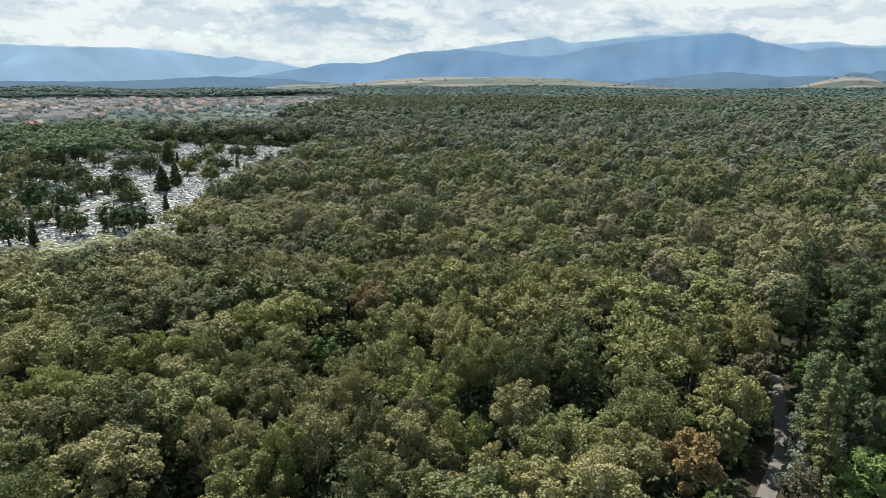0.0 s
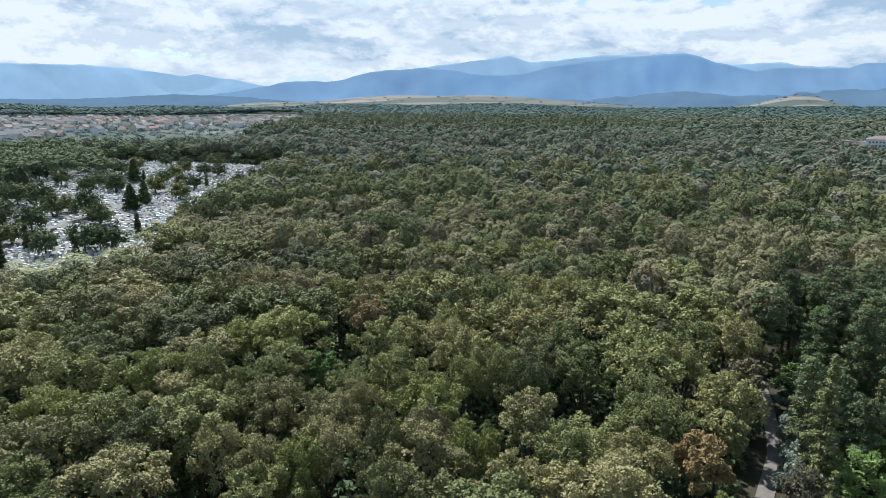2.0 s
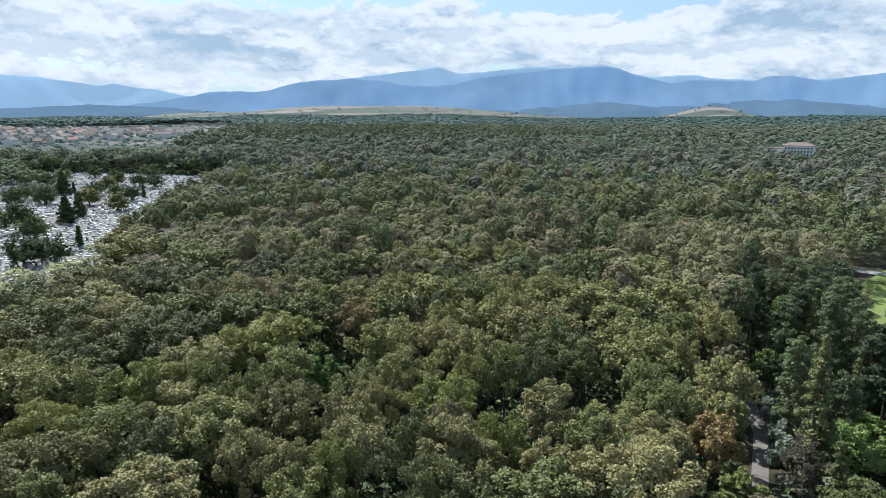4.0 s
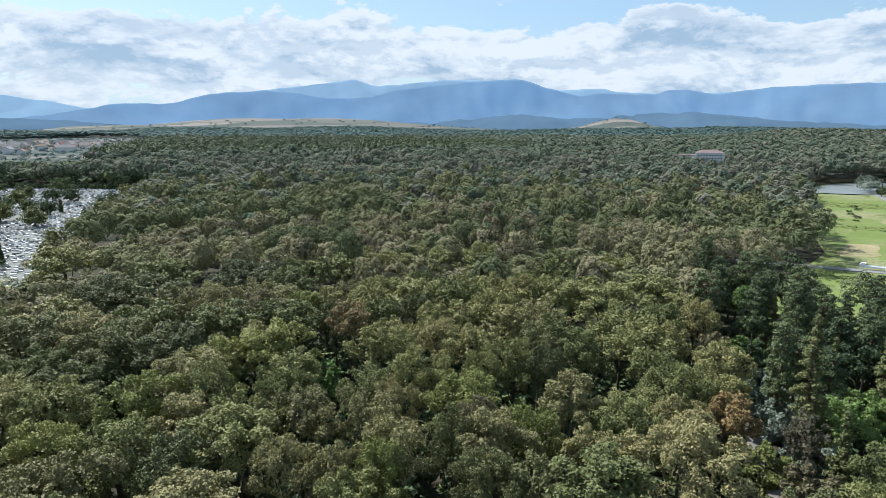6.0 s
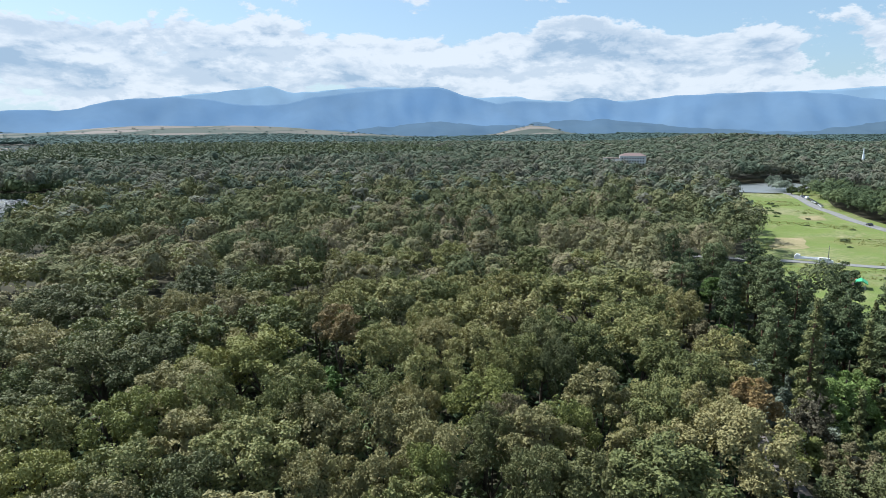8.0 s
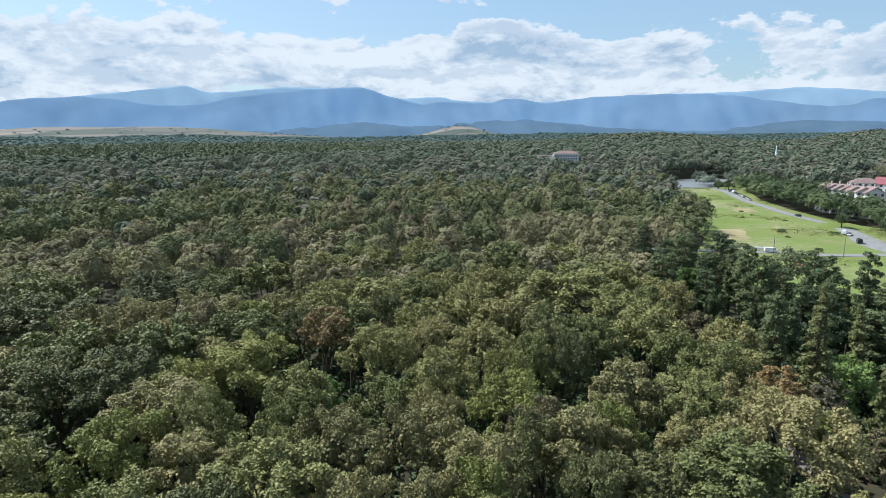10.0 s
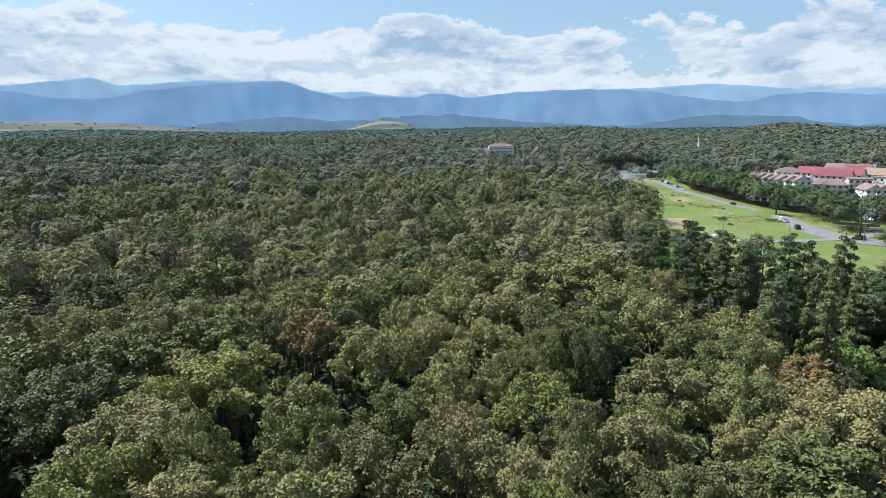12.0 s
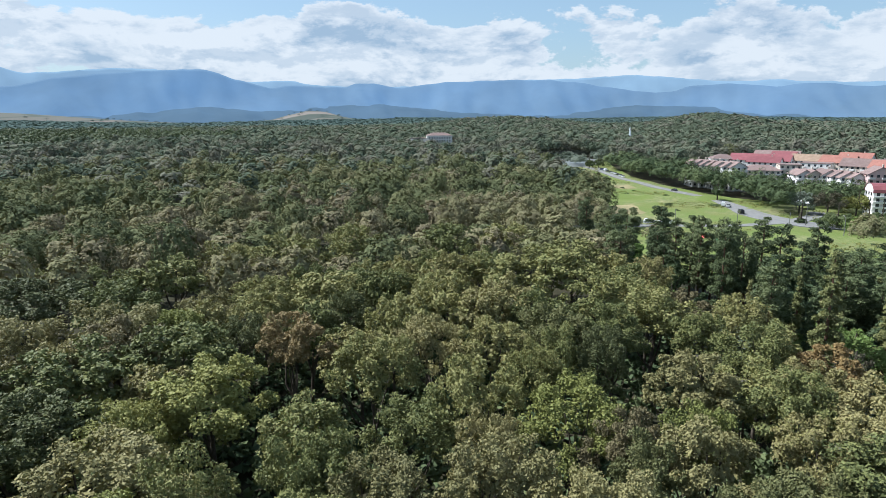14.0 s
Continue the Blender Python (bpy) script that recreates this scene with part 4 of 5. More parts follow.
lone("shrub", 225, 235.0, 133.0, 3.0, 2.4, LEAF_DARK, "small round dark bush at the junction", 3000, 0.42, low=0.2)
lone("broadleaf_tree", 226, 237.1, 105.3, 8.5, 5.0, LEAF_DARK, "dark green tree by the white block", 3000, 0.42, low=0.4)


def dead_tree(x, y, top):
    """A leafless grey tree with forked twigs."""
    rng = np.random.default_rng(77)
    t = thing("dead_tree", "leafless grey dead tree with forked branches", "dead tree", "", x, y, 0.0, 20)
    part("trunk", mesh_np("trunk", *sweep([(0, 0, -0.2), (0.2, 0, top * 0.3), (0.5, 0.3, top * 0.6)], [0.3, 0.24, 0.18], 7), DEADWOOD, smooth=True), t)
    for k in range(9):
        a = k * 2.4
        p = np.array((0.5, 0.3, top * (0.35 + 0.03 * k)))
        q = p + (2.2 * math.cos(a), 2.2 * math.sin(a), top * 0.22)
        e = q + (1.2 * math.cos(a + 0.5), 1.2 * math.sin(a + 0.5), top * 0.14)
        twigs = [sweep([p, (p + q) / 2 + rng.normal(size=3) * 0.2, q, e], [0.12, 0.09, 0.06, 0.02], 5)]
        for j in range(4):
            b = a + rng.uniform(-1.2, 1.2)
            s0 = p + (q - p) * (0.4 + 0.18 * j)
            twigs.append(sweep([s0, s0 + (0.7 * math.cos(b), 0.7 * math.sin(b), 0.6), s0 + (1.2 * math.cos(b), 1.2 * math.sin(b), 1.5)], [0.05, 0.035, 0.012], 4))
        part("limb", mesh_np("limb", *merge(twigs), DEADWOOD, smooth=True), t)


dead_tree(35.0, 66.0, 8.5)

# ---- pines, larches and shrubs between the track and the meadow ----


def conifer_lobes(seed, top, base, wide, n, cone):
    rng = np.random.default_rng(seed)
    C, r = [], []
    for i in range(n):
        k = (i + 0.5) / n
        z = base + (top - base) * k + rng.uniform(-0.4, 0.4)
        reach = wide * ((1 - k) ** 0.8 if cone else math.sqrt(max(0.08, 1 - (1.6 * k - 0.75) ** 2))) * rng.uniform(0.45, 1.0)
        az = i * 2.39996 + rng.uniform(-0.6, 0.6)
        C.append((reach * math.cos(az), reach * math.sin(az), z))
        r.append((0.6 if cone else 1.0) * rng.uniform(0.8, 1.35) + 0.18 * (1 - k) * wide * 0.5)
        if cone:
            C.append((0.5 * reach * math.cos(az), 0.5 * reach * math.sin(az), z + 0.3))
            r.append(r[-1] * 0.9)
    return np.array(C), np.array(r)


def conifer(name, seed, mat, label, category, top=21.0, base=6.0, wide=2.5, n=38, cone=False, leaves=6500, size=0.24, squash=0.55):
    rng = np.random.default_rng(seed)
    C, r = conifer_lobes(seed, top, base, wide, n, cone)
    t = thing(name, label, category)
    lean = rng.uniform(-0.4, 0.4, 2)
    part("trunk", mesh_np("trunk", *sweep([(0, 0, -0.3), (lean[0] * 0.4, lean[1] * 0.4, top * 0.45), (lean[0], lean[1], top * 0.8), (lean[0], lean[1], top)], [0.36, 0.26, 0.15, 0.03], 7), BARK_PINE, smooth=True), t)
    for k in range(0, len(C), max(1, len(C) // 6)):
        c = C[k]
        part("limb", mesh_np("limb", *sweep([(0, 0, c[2] - 1.0), (c[0] * 0.5, c[1] * 0.5, c[2] - 0.5), tuple(c)], [0.1, 0.07, 0.03], 5), BARK_PINE, smooth=True), t)
    part("crown", mesh_np("crown", *merge([leaf_cards(rng, C, r, leaves, size, squash), leaf_cards(rng, C, r * 0.7, leaves // 5, size * 1.9, squash)]), mat), t)
    return t


def shrub(name, seed, mat, label, R=2.2, top=3.4, leaves=2000, size=0.22):
    rng = np.random.default_rng(seed)
    C, r = oak_lobes(seed, R=R, top=top, low=0.2, n=9, twigs=3)
    r = r * 1.5 + 0.15
    t = thing(name, label, "shrub")
    for k in range(3):
        c = C[k * 4]
        part("stem", mesh_np("stem", *sweep([(0.1 * k, 0, -0.1), (c[0] * 0.4, c[1] * 0.4, c[2] * 0.5), tuple(c)], [0.07, 0.05, 0.02], 5), BARK, smooth=True), t)
    part("crown", mesh_np("crown", *leaf_cards(rng, C, r, leaves, size), mat), t)
    return t


PINES = [conifer("pine_tree", 301, NEEDLE, "dark green tall pine with layered clumps", "pine tree"),
         conifer("pine_tree", 302, NEEDLE, "dark green tall pine with layered clumps", "pine tree", 22.5, 7, 2.2, 36),
         conifer("pine_tree", 303, NEEDLE, "dark broad-headed pine with bare lower trunk", "pine tree", 20.5, 9, 3.1, 32)]
LARCHES = [conifer("larch_tree", 311, NEEDLE_LARCH, "feathery yellow-green larch, narrow and tall", "larch tree", 24.0, 2.5, 3.6, 46, True, 8000, 0.22, 0.7),
           conifer("larch_tree", 312, NEEDLE_LARCH, "feathery yellow-green larch, narrow and tall", "larch tree", 20.0, 2.0, 3.2, 40, True, 6000, 0.24, 0.7)]
MIXED = [broadleaf("broadleaf_tree", 321 + k, LEAF_DARK, "deep green broadleaf tree among the pines", 4200, 0.3, "tree", R=4.6, top=16, low=4) for k in range(3)]
SHRUBS = [shrub("shrub", 331, LEAF_SILVER, "tall silvery green bush beside the track", 2.8, 5.6, 4200), shrub("shrub", 332, LEAF_DARK, "dark green bush under the trees", 2.4, 4.0),
          shrub("shrub", 333, LEAF_FRESH, "fresh green bush under the trees", 2.0, 3.2)]
for group, obs in (("pines by the meadow", PINES), ("larches by the track", LARCHES), ("broadleaf trees among the pines", MIXED), ("bushes under the trees", SHRUBS)):
    for o in obs:
        tagged(o, group=group)
PINE_SPOTS = [(95, 121), (84, 110), (79, 99), (90, 95), (97, 90), (92, 133), (75, 101), (96, 101), (70, 122), (78, 128), (86, 142), (100, 128)]
for i, (px, py) in enumerate(PINE_SPOTS):
    set_out(PINES[i % 3], [(px, py, rng.uniform(0, 360), rng.uniform(0.9, 1.1), rng.uniform(0.95, 1.08))], used)
set_out(LARCHES[0], [(51.7, 75.6, 20, 1.0, 1.04)], used)
for i, (px, py, k) in enumerate([(44.0, 62.5, 0.8), (66, 84, 0.85), (66, 70, 0.9), (65, 92, 0.75)]):
    set_out(LARCHES[1], [(px, py, 77 * i, k, k)], used)
x, y = scatter(21, 6.8, 30, 300, 5, 92, (0, 0))
ok = conifer_side(x, y) & ~inside(x, y, CLEARING)
spots = np.array(PINE_SPOTS + [(51.7, 75.6), (44, 62.5), (66, 84), (66, 72), (64, 92), (56.5, 73), (66, 78), (46.3, 70.5), (65, 101.5), (68, 108), (90, 129), (167, 143), (166, 139)], float)
ok &= np.min(np.hypot(x[:, None] - spots[:, 0], y[:, None] - spots[:, 1]), axis=1) > 5.0
ok &= off_line(x, y, [(51.7, 75.6), (44.0, 64.0)]) > 7.5
x, y = x[ok], y[ok]
for i in range(len(x)):
    q = rng.uniform()
    high = 0.45 if x[i] > 108 else 0.7 if x[i] > 96 else 0.95
    if q < 0.26:
        set_out(MIXED[i % 3], [(x[i], y[i], rng.uniform(0, 360), rng.uniform(0.75, 1.1), high * rng.uniform(0.7, 1.05))], used)
    elif q < 0.84:
        set_out(PINES[i % 3], [(x[i], y[i], rng.uniform(0, 360), rng.uniform(0.85, 1.1), high * rng.uniform(0.75, 1.0))], used)
    else:
        set_out(LARCHES[1], [(x[i], y[i], rng.uniform(0, 360), rng.uniform(0.8, 1.0), high * rng.uniform(0.75, 1.0))], used)
for i, (bx, by) in enumerate([(61.5, 94.5), (58.5, 89.0), (64.5, 97.5), (67.5, 105.0), (55.5, 83.5), (61.0, 87.0), (52.5, 80.0)]):
    set_out(SHRUBS[0], [(bx, by, 70 * i, 1.15, 1.2)], used)
x, y = scatter(22, 4.2, 30, 150, 15, 75, (0, 0))
d = off_line(x, y, TRACK)
ok = (d > 4.4) & (d < 26) & conifer_side(x, y) & (rng.uniform(size=len(x)) < 0.62)
for i in np.flatnonzero(ok):
    k = 0 if (d[i] < 8 and rng.uniform() < 0.6) else int(rng.integers(1, 3))
    set_out(SHRUBS[k], [(x[i], y[i], rng.uniform(0, 360), rng.uniform(0.7, 1.3), rng.uniform(0.7, 1.5))], used)

x, y = scatter(28, 6.5, 100, 340, 35, 92, (0, 0))
ok = inside(x, y, THICKET)
baked("thicket", 87, x[ok], y[ok], LEAF_DARK, "low green trees and scrub beside the meadow", 420, 0.75, twigs=2, fat=1.25, wide=0.72, tall=(0.3, 0.52), low=1.0)
x, y = scatter(29, 4.4, 24, 150)
ok = ~(inside(x, y, CLEARING) | inside(x, y, THICKET)) & (off_line(x, y, TRACK) > 3.4)
baked("undergrowth", 89, x[ok], y[ok], LEAF_DARK, "dark undergrowth on the forest floor", 64, 0.85, R=2.3, top=4.2, low=0.2)

x, y = scatter(30, 6.8, 200, 420, 45, 80, (0, 0))
d = off_line(x, y, ROAD)
ok = inside(x, y, [(254, 152), (264, 166), (292, 182), (302, 150), (300, 122), (286, 120), (262, 128), (247, 138)]) & (d > 9) & (off_line(x, y, [(250, 134), (279, 146)]) > 7) & (np.hypot(x - 262, y - 142) > 6)
baked("junction_trees", 91, x[ok], y[ok], LEAF_DARK, "dark green trees behind the junction", 200, 0.5, inner=(800, 0.6), wide=0.85, tall=(0.55, 0.85), low=1.0, twigs=4)

# woods between the road and the estate, and round the pond
x, y = scatter(23, 7.5, 200, 620, 30, 86, (0, 0))
d = off_line(x, y, ROAD)
belt = (d > 7) & (d < 60) & inside(x, y, BELT)
fore = belt & (d < 34)
baked("roadside_trees", 81, x[fore], y[fore], LEAF_DARK, "dark green trees along the road", 220, 0.5, inner=(800, 0.6), wide=0.98, tall=(0.62, 0.95), low=1.0, twigs=4)
back = belt & (d >= 34)
baked("estate_edge_trees", 88, x[back], y[back], LEAF_DARK, "lower green trees before the apartment houses", 200, 0.5, inner=(600, 0.6), wide=0.75, tall=(0.34, 0.56), low=0.6, twigs=4)
x, y = scatter(24, 11, 330, 700, 40, 92, (0, 0))
gap = inside(x, y, ESTATE) & (rng.uniform(size=len(x)) < 0.35)
baked("estate_trees", 83, x[gap], y[gap], LEAF_DARK, "garden trees among the apartment houses", 160, 1.6, wide=0.6, tall=(0.3, 0.5))
x, y = scatter(25, 6.5, 500, 660, 44, 56, (0, 0))
ok = inside(x, y, [(418, 368), (432, 364), (446, 380), (436, 392)]) | inside(x, y, [(452, 350), (500, 376), (530, 392), (520, 404), (486, 396), (448, 362)])
baked("pond_trees", 85, x[ok], y[ok], LEAF_SILVER, "greyish green willows round the pond", 120, 0.7, inner=(500, 0.8), wide=0.72, tall=(0.42, 0.6), low=0.6)
for k, (wx, wy, tall, wide) in enumerate([(441, 356, 15.0, 5.5), (452, 362, 17.0, 6.0), (417, 345, 9.0, 4.0), (414, 352, 8.0, 3.6), (468, 414, 9.0, 5.0), (478, 420, 10.0, 5.0), (489, 424, 9.5, 4.6)]):
    lone("willow_tree", 241 + k, wx, wy, tall, wide, LEAF_DARK if k in (2, 3) else LEAF_SILVER, "dark tree at the end of the pond" if k in (2, 3) else "greyish green willow at the pond", 1500, 0.6, low=0.6)

# ---- cemetery ----
rng = np.random.default_rng(44)


def grave(x, y, turn, tall, w):
    c, s = math.cos(turn), math.sin(turn)
    V1, F = box(0, 0, 0, 0.95 * w, 2.0, 0.35)
    V2, _ = box(0, 1.0, 0, 0.9 * w, 0.18, tall)
    V, F = merge([(V1, F), (V2, F)])
    return np.stack([V[:, 0] * c - V[:, 1] * s + x, V[:, 0] * s + V[:, 1] * c + y, V[:, 2] + 0.05], -1), F


GRAVE_TREES_ROUND = [(-190, 287), (-174, 287), (-144, 242), (-132, 247), (-122, 248), (-238, 368), (-185, 325), (-165, 320), (-192, 413), (-240, 441), (-211, 432), (-207, 406), (-291, 472), (-329, 508), (-206, 475), (-176, 452), (-161, 495), (-147, 484), (-191, 413), (-158, 223), (-145, 420), (-215, 300), (-228, 318), (-248, 322), (-262, 345), (-205, 352), (-222, 360), (-272, 395), (-256, 420), (-285, 440), (-312, 468), (-270, 470), (-225, 500), (-248, 520), (-190, 540), (-170, 555), (-215, 565), (-290, 545), (-196, 300), (-150, 300)]
GRAVE_TREES_OLIVE = [(-186, 266), (-183, 337), (-231, 382), (-140, 379), (-164, 405), (-181, 510), (-296, 432), (-175, 474), (-169, 263), (-206, 318), (-235, 338), (-250, 372), (-280, 420), (-300, 500), (-230, 540), (-160, 440)]
GRAVE_TREES_FIR = [(-153, 342), (-155, 365), (-155, 349), (-200, 461), (-245, 406)]
GRAVE_TREES_CYP = [(-157, 253), (-169, 337), (-126, 283), (-150, 225), (-193, 461), (-262, 576), (-236, 562), (-237, 352), (-237, 413), (-142, 437)]
LANES = [[(-167, 240), (-169, 296), (-165, 345), (-160, 420), (-150, 520)], [(-140, 330), (-230, 345), (-400, 380)], [(-140, 440), (-250, 455), (-480, 500)], [(-250, 260), (-262, 400), (-280, 600)]]
for k, line in enumerate(LANES):
    strip("cemetery_lane", line, 4.0, 0.12, GRAVEL, "pale cemetery lane between the graves", "path")
gx, gy = np.meshgrid(np.arange(-520, -100, 2.2), np.arange(214, 640, 3.4))
gx, gy = (gx + rng.uniform(-0.9, 0.9, gx.shape)).ravel(), (gy + rng.uniform(-1.3, 1.3, gy.shape)).ravel()
keep = inside(gx, gy, CEMETERY) & (gx > -0.84 * gy) & (rng.uniform(size=len(gx)) < 0.64)
for line in LANES:
    keep &= off_line(gx, gy, line) > 3.2
gx, gy = gx[keep], gy[keep]
near = np.argsort(np.hypot(gx, gy))
stones = [grave(gx[i], gy[i], rng.uniform(-0.3, 0.3), rng.uniform(0.5, 1.3), rng.uniform(0.9, 2.0)) for i in near[160:]]
ob = new("gravestones", mesh_np("gravestones", *merge(stones), STONE))
tagged(ob, "rows of white and grey gravestones", "gravestones", kind="stuff")
for i in near[:160]:
    g = thing("grave", "pale stone grave with slab and headstone", "grave", "graves of the cemetery", gx[i], gy[i], 0.05, rng.uniform(-4, 4))
    w = rng.uniform(0.8, 1.8)
    part("slab", mesh_np("slab", *box(0, 0, 0, 0.95 * w, 2.0, 0.35), STONE), g)
    part("headstone", mesh_np("headstone", *box(0, 1.0, 0, 0.9 * w, 0.18, rng.uniform(0.7, 1.8)), STONE), g)
CEM = [broadleaf("cemetery_tree", 401 + k, LEAF_DARK, "dark round tree among the graves", 1400, 0.5, "tree", R=(5.9, 6.7, 6.3)[k], top=(13, 14.5, 13.5)[k], low=0.4, fat=1.15, deep=1.85, inner=(1500, 0.75)) for k in range(3)]
CEM += [broadleaf("cemetery_tree", 405, LEAF, "olive round tree among the graves", 1400, 0.5, "tree", R=5.6, top=12, low=0.4, fat=1.15, deep=1.85, inner=(1500, 0.75)),
        conifer("spruce_tree", 406, NEEDLE, "dark spruce among the graves", "spruce tree", 15, 0.4, 4.8, 50, True, 2600, 0.8),
        conifer("cypress_tree", 407, NEEDLE, "slim dark cypress among the graves", "cypress tree", 9, 0.4, 1.5, 26, True, 900, 0.6)]
for o in CEM:
    tagged(o, group="cemetery trees")
for spots, kinds in ((GRAVE_TREES_ROUND, (0, 1, 2)), (GRAVE_TREES_OLIVE, (3,)), (GRAVE_TREES_FIR, (4,)), (GRAVE_TREES_CYP, (5,))):
    for i, (cx, cy) in enumerate(spots):
        k = rng.uniform(0.85, 1.15) * (1.08 if kinds[0] in (0, 3) else 1.05)
        set_out(CEM[kinds[i % len(kinds)]], [(cx, cy, 61 * i, k, k * rng.uniform(0.8, 0.95))], used)

EDGE_TREES = [(-97, 232), (-100, 250), (-109, 290), (-113, 308), (-107, 330), (-114, 348), (-108, 366), (-115, 385), (-109, 405), (-116, 425), (-110, 448), (-118, 470), (-112, 492), (-118, 515), (-110, 540), (-103, 312), (-102, 386), (-102, 430)]
for i, (cx, cy) in enumerate(EDGE_TREES):
    set_out(CEM[(3, 0, 3, 3, 1)[i % 5]], [(cx, cy, 47 * i, rng.uniform(0.8, 1.05), rng.uniform(0.7, 0.95))], used)
lone("willow_tree", 218, -105.0, 272.0, 11.5, 5.5, LEAF_PALE, "pale yellowish willow at the edge of the cemetery", 3600, 0.4, low=0.6)
lone("willow_tree", 219, -110.0, 372.0, 10.0, 5.5, LEAF_SILVER, "greyish green willow at the edge of the cemetery", 3600, 0.4, low=0.6)

# ---- houses ----


def gable_roof(w, d, z, rise, over=0.5, along="x"):
    """A pitched roof with a thickness and eaves that stand out; the ridge runs along x or y."""
    if along == "y":
        V, F = gable_roof(d, w, z, rise, over, "x")
        return np.stack([-V[:, 1], V[:, 0], V[:, 2]], -1), F
    a, b = w / 2 + over, d / 2 + over
    drop = rise * over / (d / 2)
    pro = [(-b, z - drop), (0, z + rise), (b, z - drop), (b, z - drop - 0.25), (0, z + rise - 0.3), (-b, z - drop - 0.25)]
    V = np.array([(x, y, zz) for x in (-a, a) for y, zz in pro])
    F = [(i, (i + 1) % 6, 6 + (i + 1) % 6, 6 + i) for i in range(6)] + [(0, 5, 4, 1), (1, 4, 3, 2), (6, 7, 10, 11), (7, 8, 9, 10)]
    return V, np.array(F)


def hip_roof(w, d, z, rise, over=0.5):
    a, b = w / 2 + over, d / 2 + over
    k = max(0.3, a - b)
    V = np.array([(-a, -b, z), (a, -b, z), (a, b, z), (-a, b, z), (-k, -0.1, z + rise), (k, -0.1, z + rise), (k, 0.1, z + rise), (-k, 0.1, z + rise)])
    return V, np.array([(0, 3, 2, 1), (4, 5, 6, 7), (0, 1, 5, 4), (1, 2, 6, 5), (2, 3, 7, 6), (3, 0, 4, 7)])


def gable_wall(w, d, z, rise, along):
    """The triangle of wall under a pitched roof, as one solid."""
    if along == "y":
        V, F = gable_wall(d, w, z, rise, "x")
        return np.stack([-V[:, 1], V[:, 0], V[:, 2]], -1), F
    a, b = w / 2 - 0.02, d / 2 - 0.02
    V = np.array([(-a, -b, z), (-a, b, z), (-a, 0.05, z + rise - 0.35), (-a, -0.05, z + rise - 0.35), (a, -b, z), (a, b, z), (a, 0.05, z + rise - 0.35), (a, -0.05, z + rise - 0.35)])
    return V, np.array([(0, 3, 2, 1), (4, 5, 6, 7), (0, 1, 5, 4), (1, 2, 6, 5), (2, 3, 7, 6), (3, 0, 4, 7)])


PANE = mesh_np("window", *merge([box(0, 0, 0, 1.3, 0.12, 1.4)]), GLASS)
WIDE_PANE = mesh_np("window", *box(0, 0, 0, 2.6, 0.12, 1.5), GLASS)
SLAB = mesh_np("balcony", *merge([box(0, -0.65, 0, 2.8, 1.3, 0.15), box(0, -1.27, 0.15, 2.8, 0.06, 0.9), box(-1.37, -0.65, 0.15, 0.06, 1.3, 0.9), box(1.37, -0.65, 0.15, 0.06, 1.3, 0.9)]), WALL_WHITE)
CHIMNEY = mesh_np("chimney", *merge([box(0, 0, 0, 0.7, 0.7, 2.4), box(0, 0, 2.4, 0.9, 0.9, 0.2)]), WALL_CREAM)


def apartment(x, y, rz, w, d, storeys, roof, kind, wall, label):
    h = thing("apartment_house", label, "apartment house", "apartment houses of the estate", x, y, 0.0, rz)
    top = storeys * 2.9
    along = "y" if kind == "gable" else "x"
    rise = 0.30 * (w if along == "y" else d)
    body = [box(0, 0, -0.5, w, d, top + 0.5)]
    if kind in ("gable", "side"):
        body.append(gable_wall(w, d, top, rise, along))
    walls = part("wall", mesh_np("wall", *merge(body), wall), h)
    if kind == "flat":
        part("roof", mesh_np("roof", *merge([box(0, 0, top, w + 0.5, d + 0.5, 0.4)]), roof), h)
    elif kind == "hip":
        part("roof", mesh_np("roof", *hip_roof(w, d, top, 3.0), roof), h)
    else:
        part("roof", mesh_np("roof", *gable_roof(w, d, top, rise, 0.6, along), roof), h)
        c = part("chimney", CHIMNEY, h)
        c.location = (w * 0.2, d * 0.1, top + rise * 0.5)
    cols = max(2, int(w / 3.0))
    for f in range(storeys):
        for k in range(cols):
            px = (k + 0.5) * w / cols - w / 2
            pane = part("window", PANE, h)
            pane.location = (px, -d / 2 - 0.01, f * 2.9 + 0.9)
            if f and k % 2 == 0:
                b = part("balcony", SLAB, h)
                b.location = (px, -d / 2, f * 2.9)
        for side in (-1, 1):
            for k in range(max(1, int(d / 5))):
                pane = part("window", PANE, h)
                pane.location = (side * (w / 2 + 0.01), (k + 0.5) * d / max(1, int(d / 5)) - d / 2, f * 2.9 + 0.9)
                pane.rotation_euler = (0, 0, radians(90))
    return h


LOOKS = {ROOF_GREY.name: "grey tiled roof", ROOF_BROWN.name: "brown tiled roof", ROOF_RED.name: "red sheet roof", ROOF_ORANGE.name: "orange tiled roof", ROOF_OCHRE.name: "ochre tiled roof"}
WALLS = {WALL_WHITE.name: "white", WALL_CREAM.name: "cream", WALL_PINK.name: "pink"}
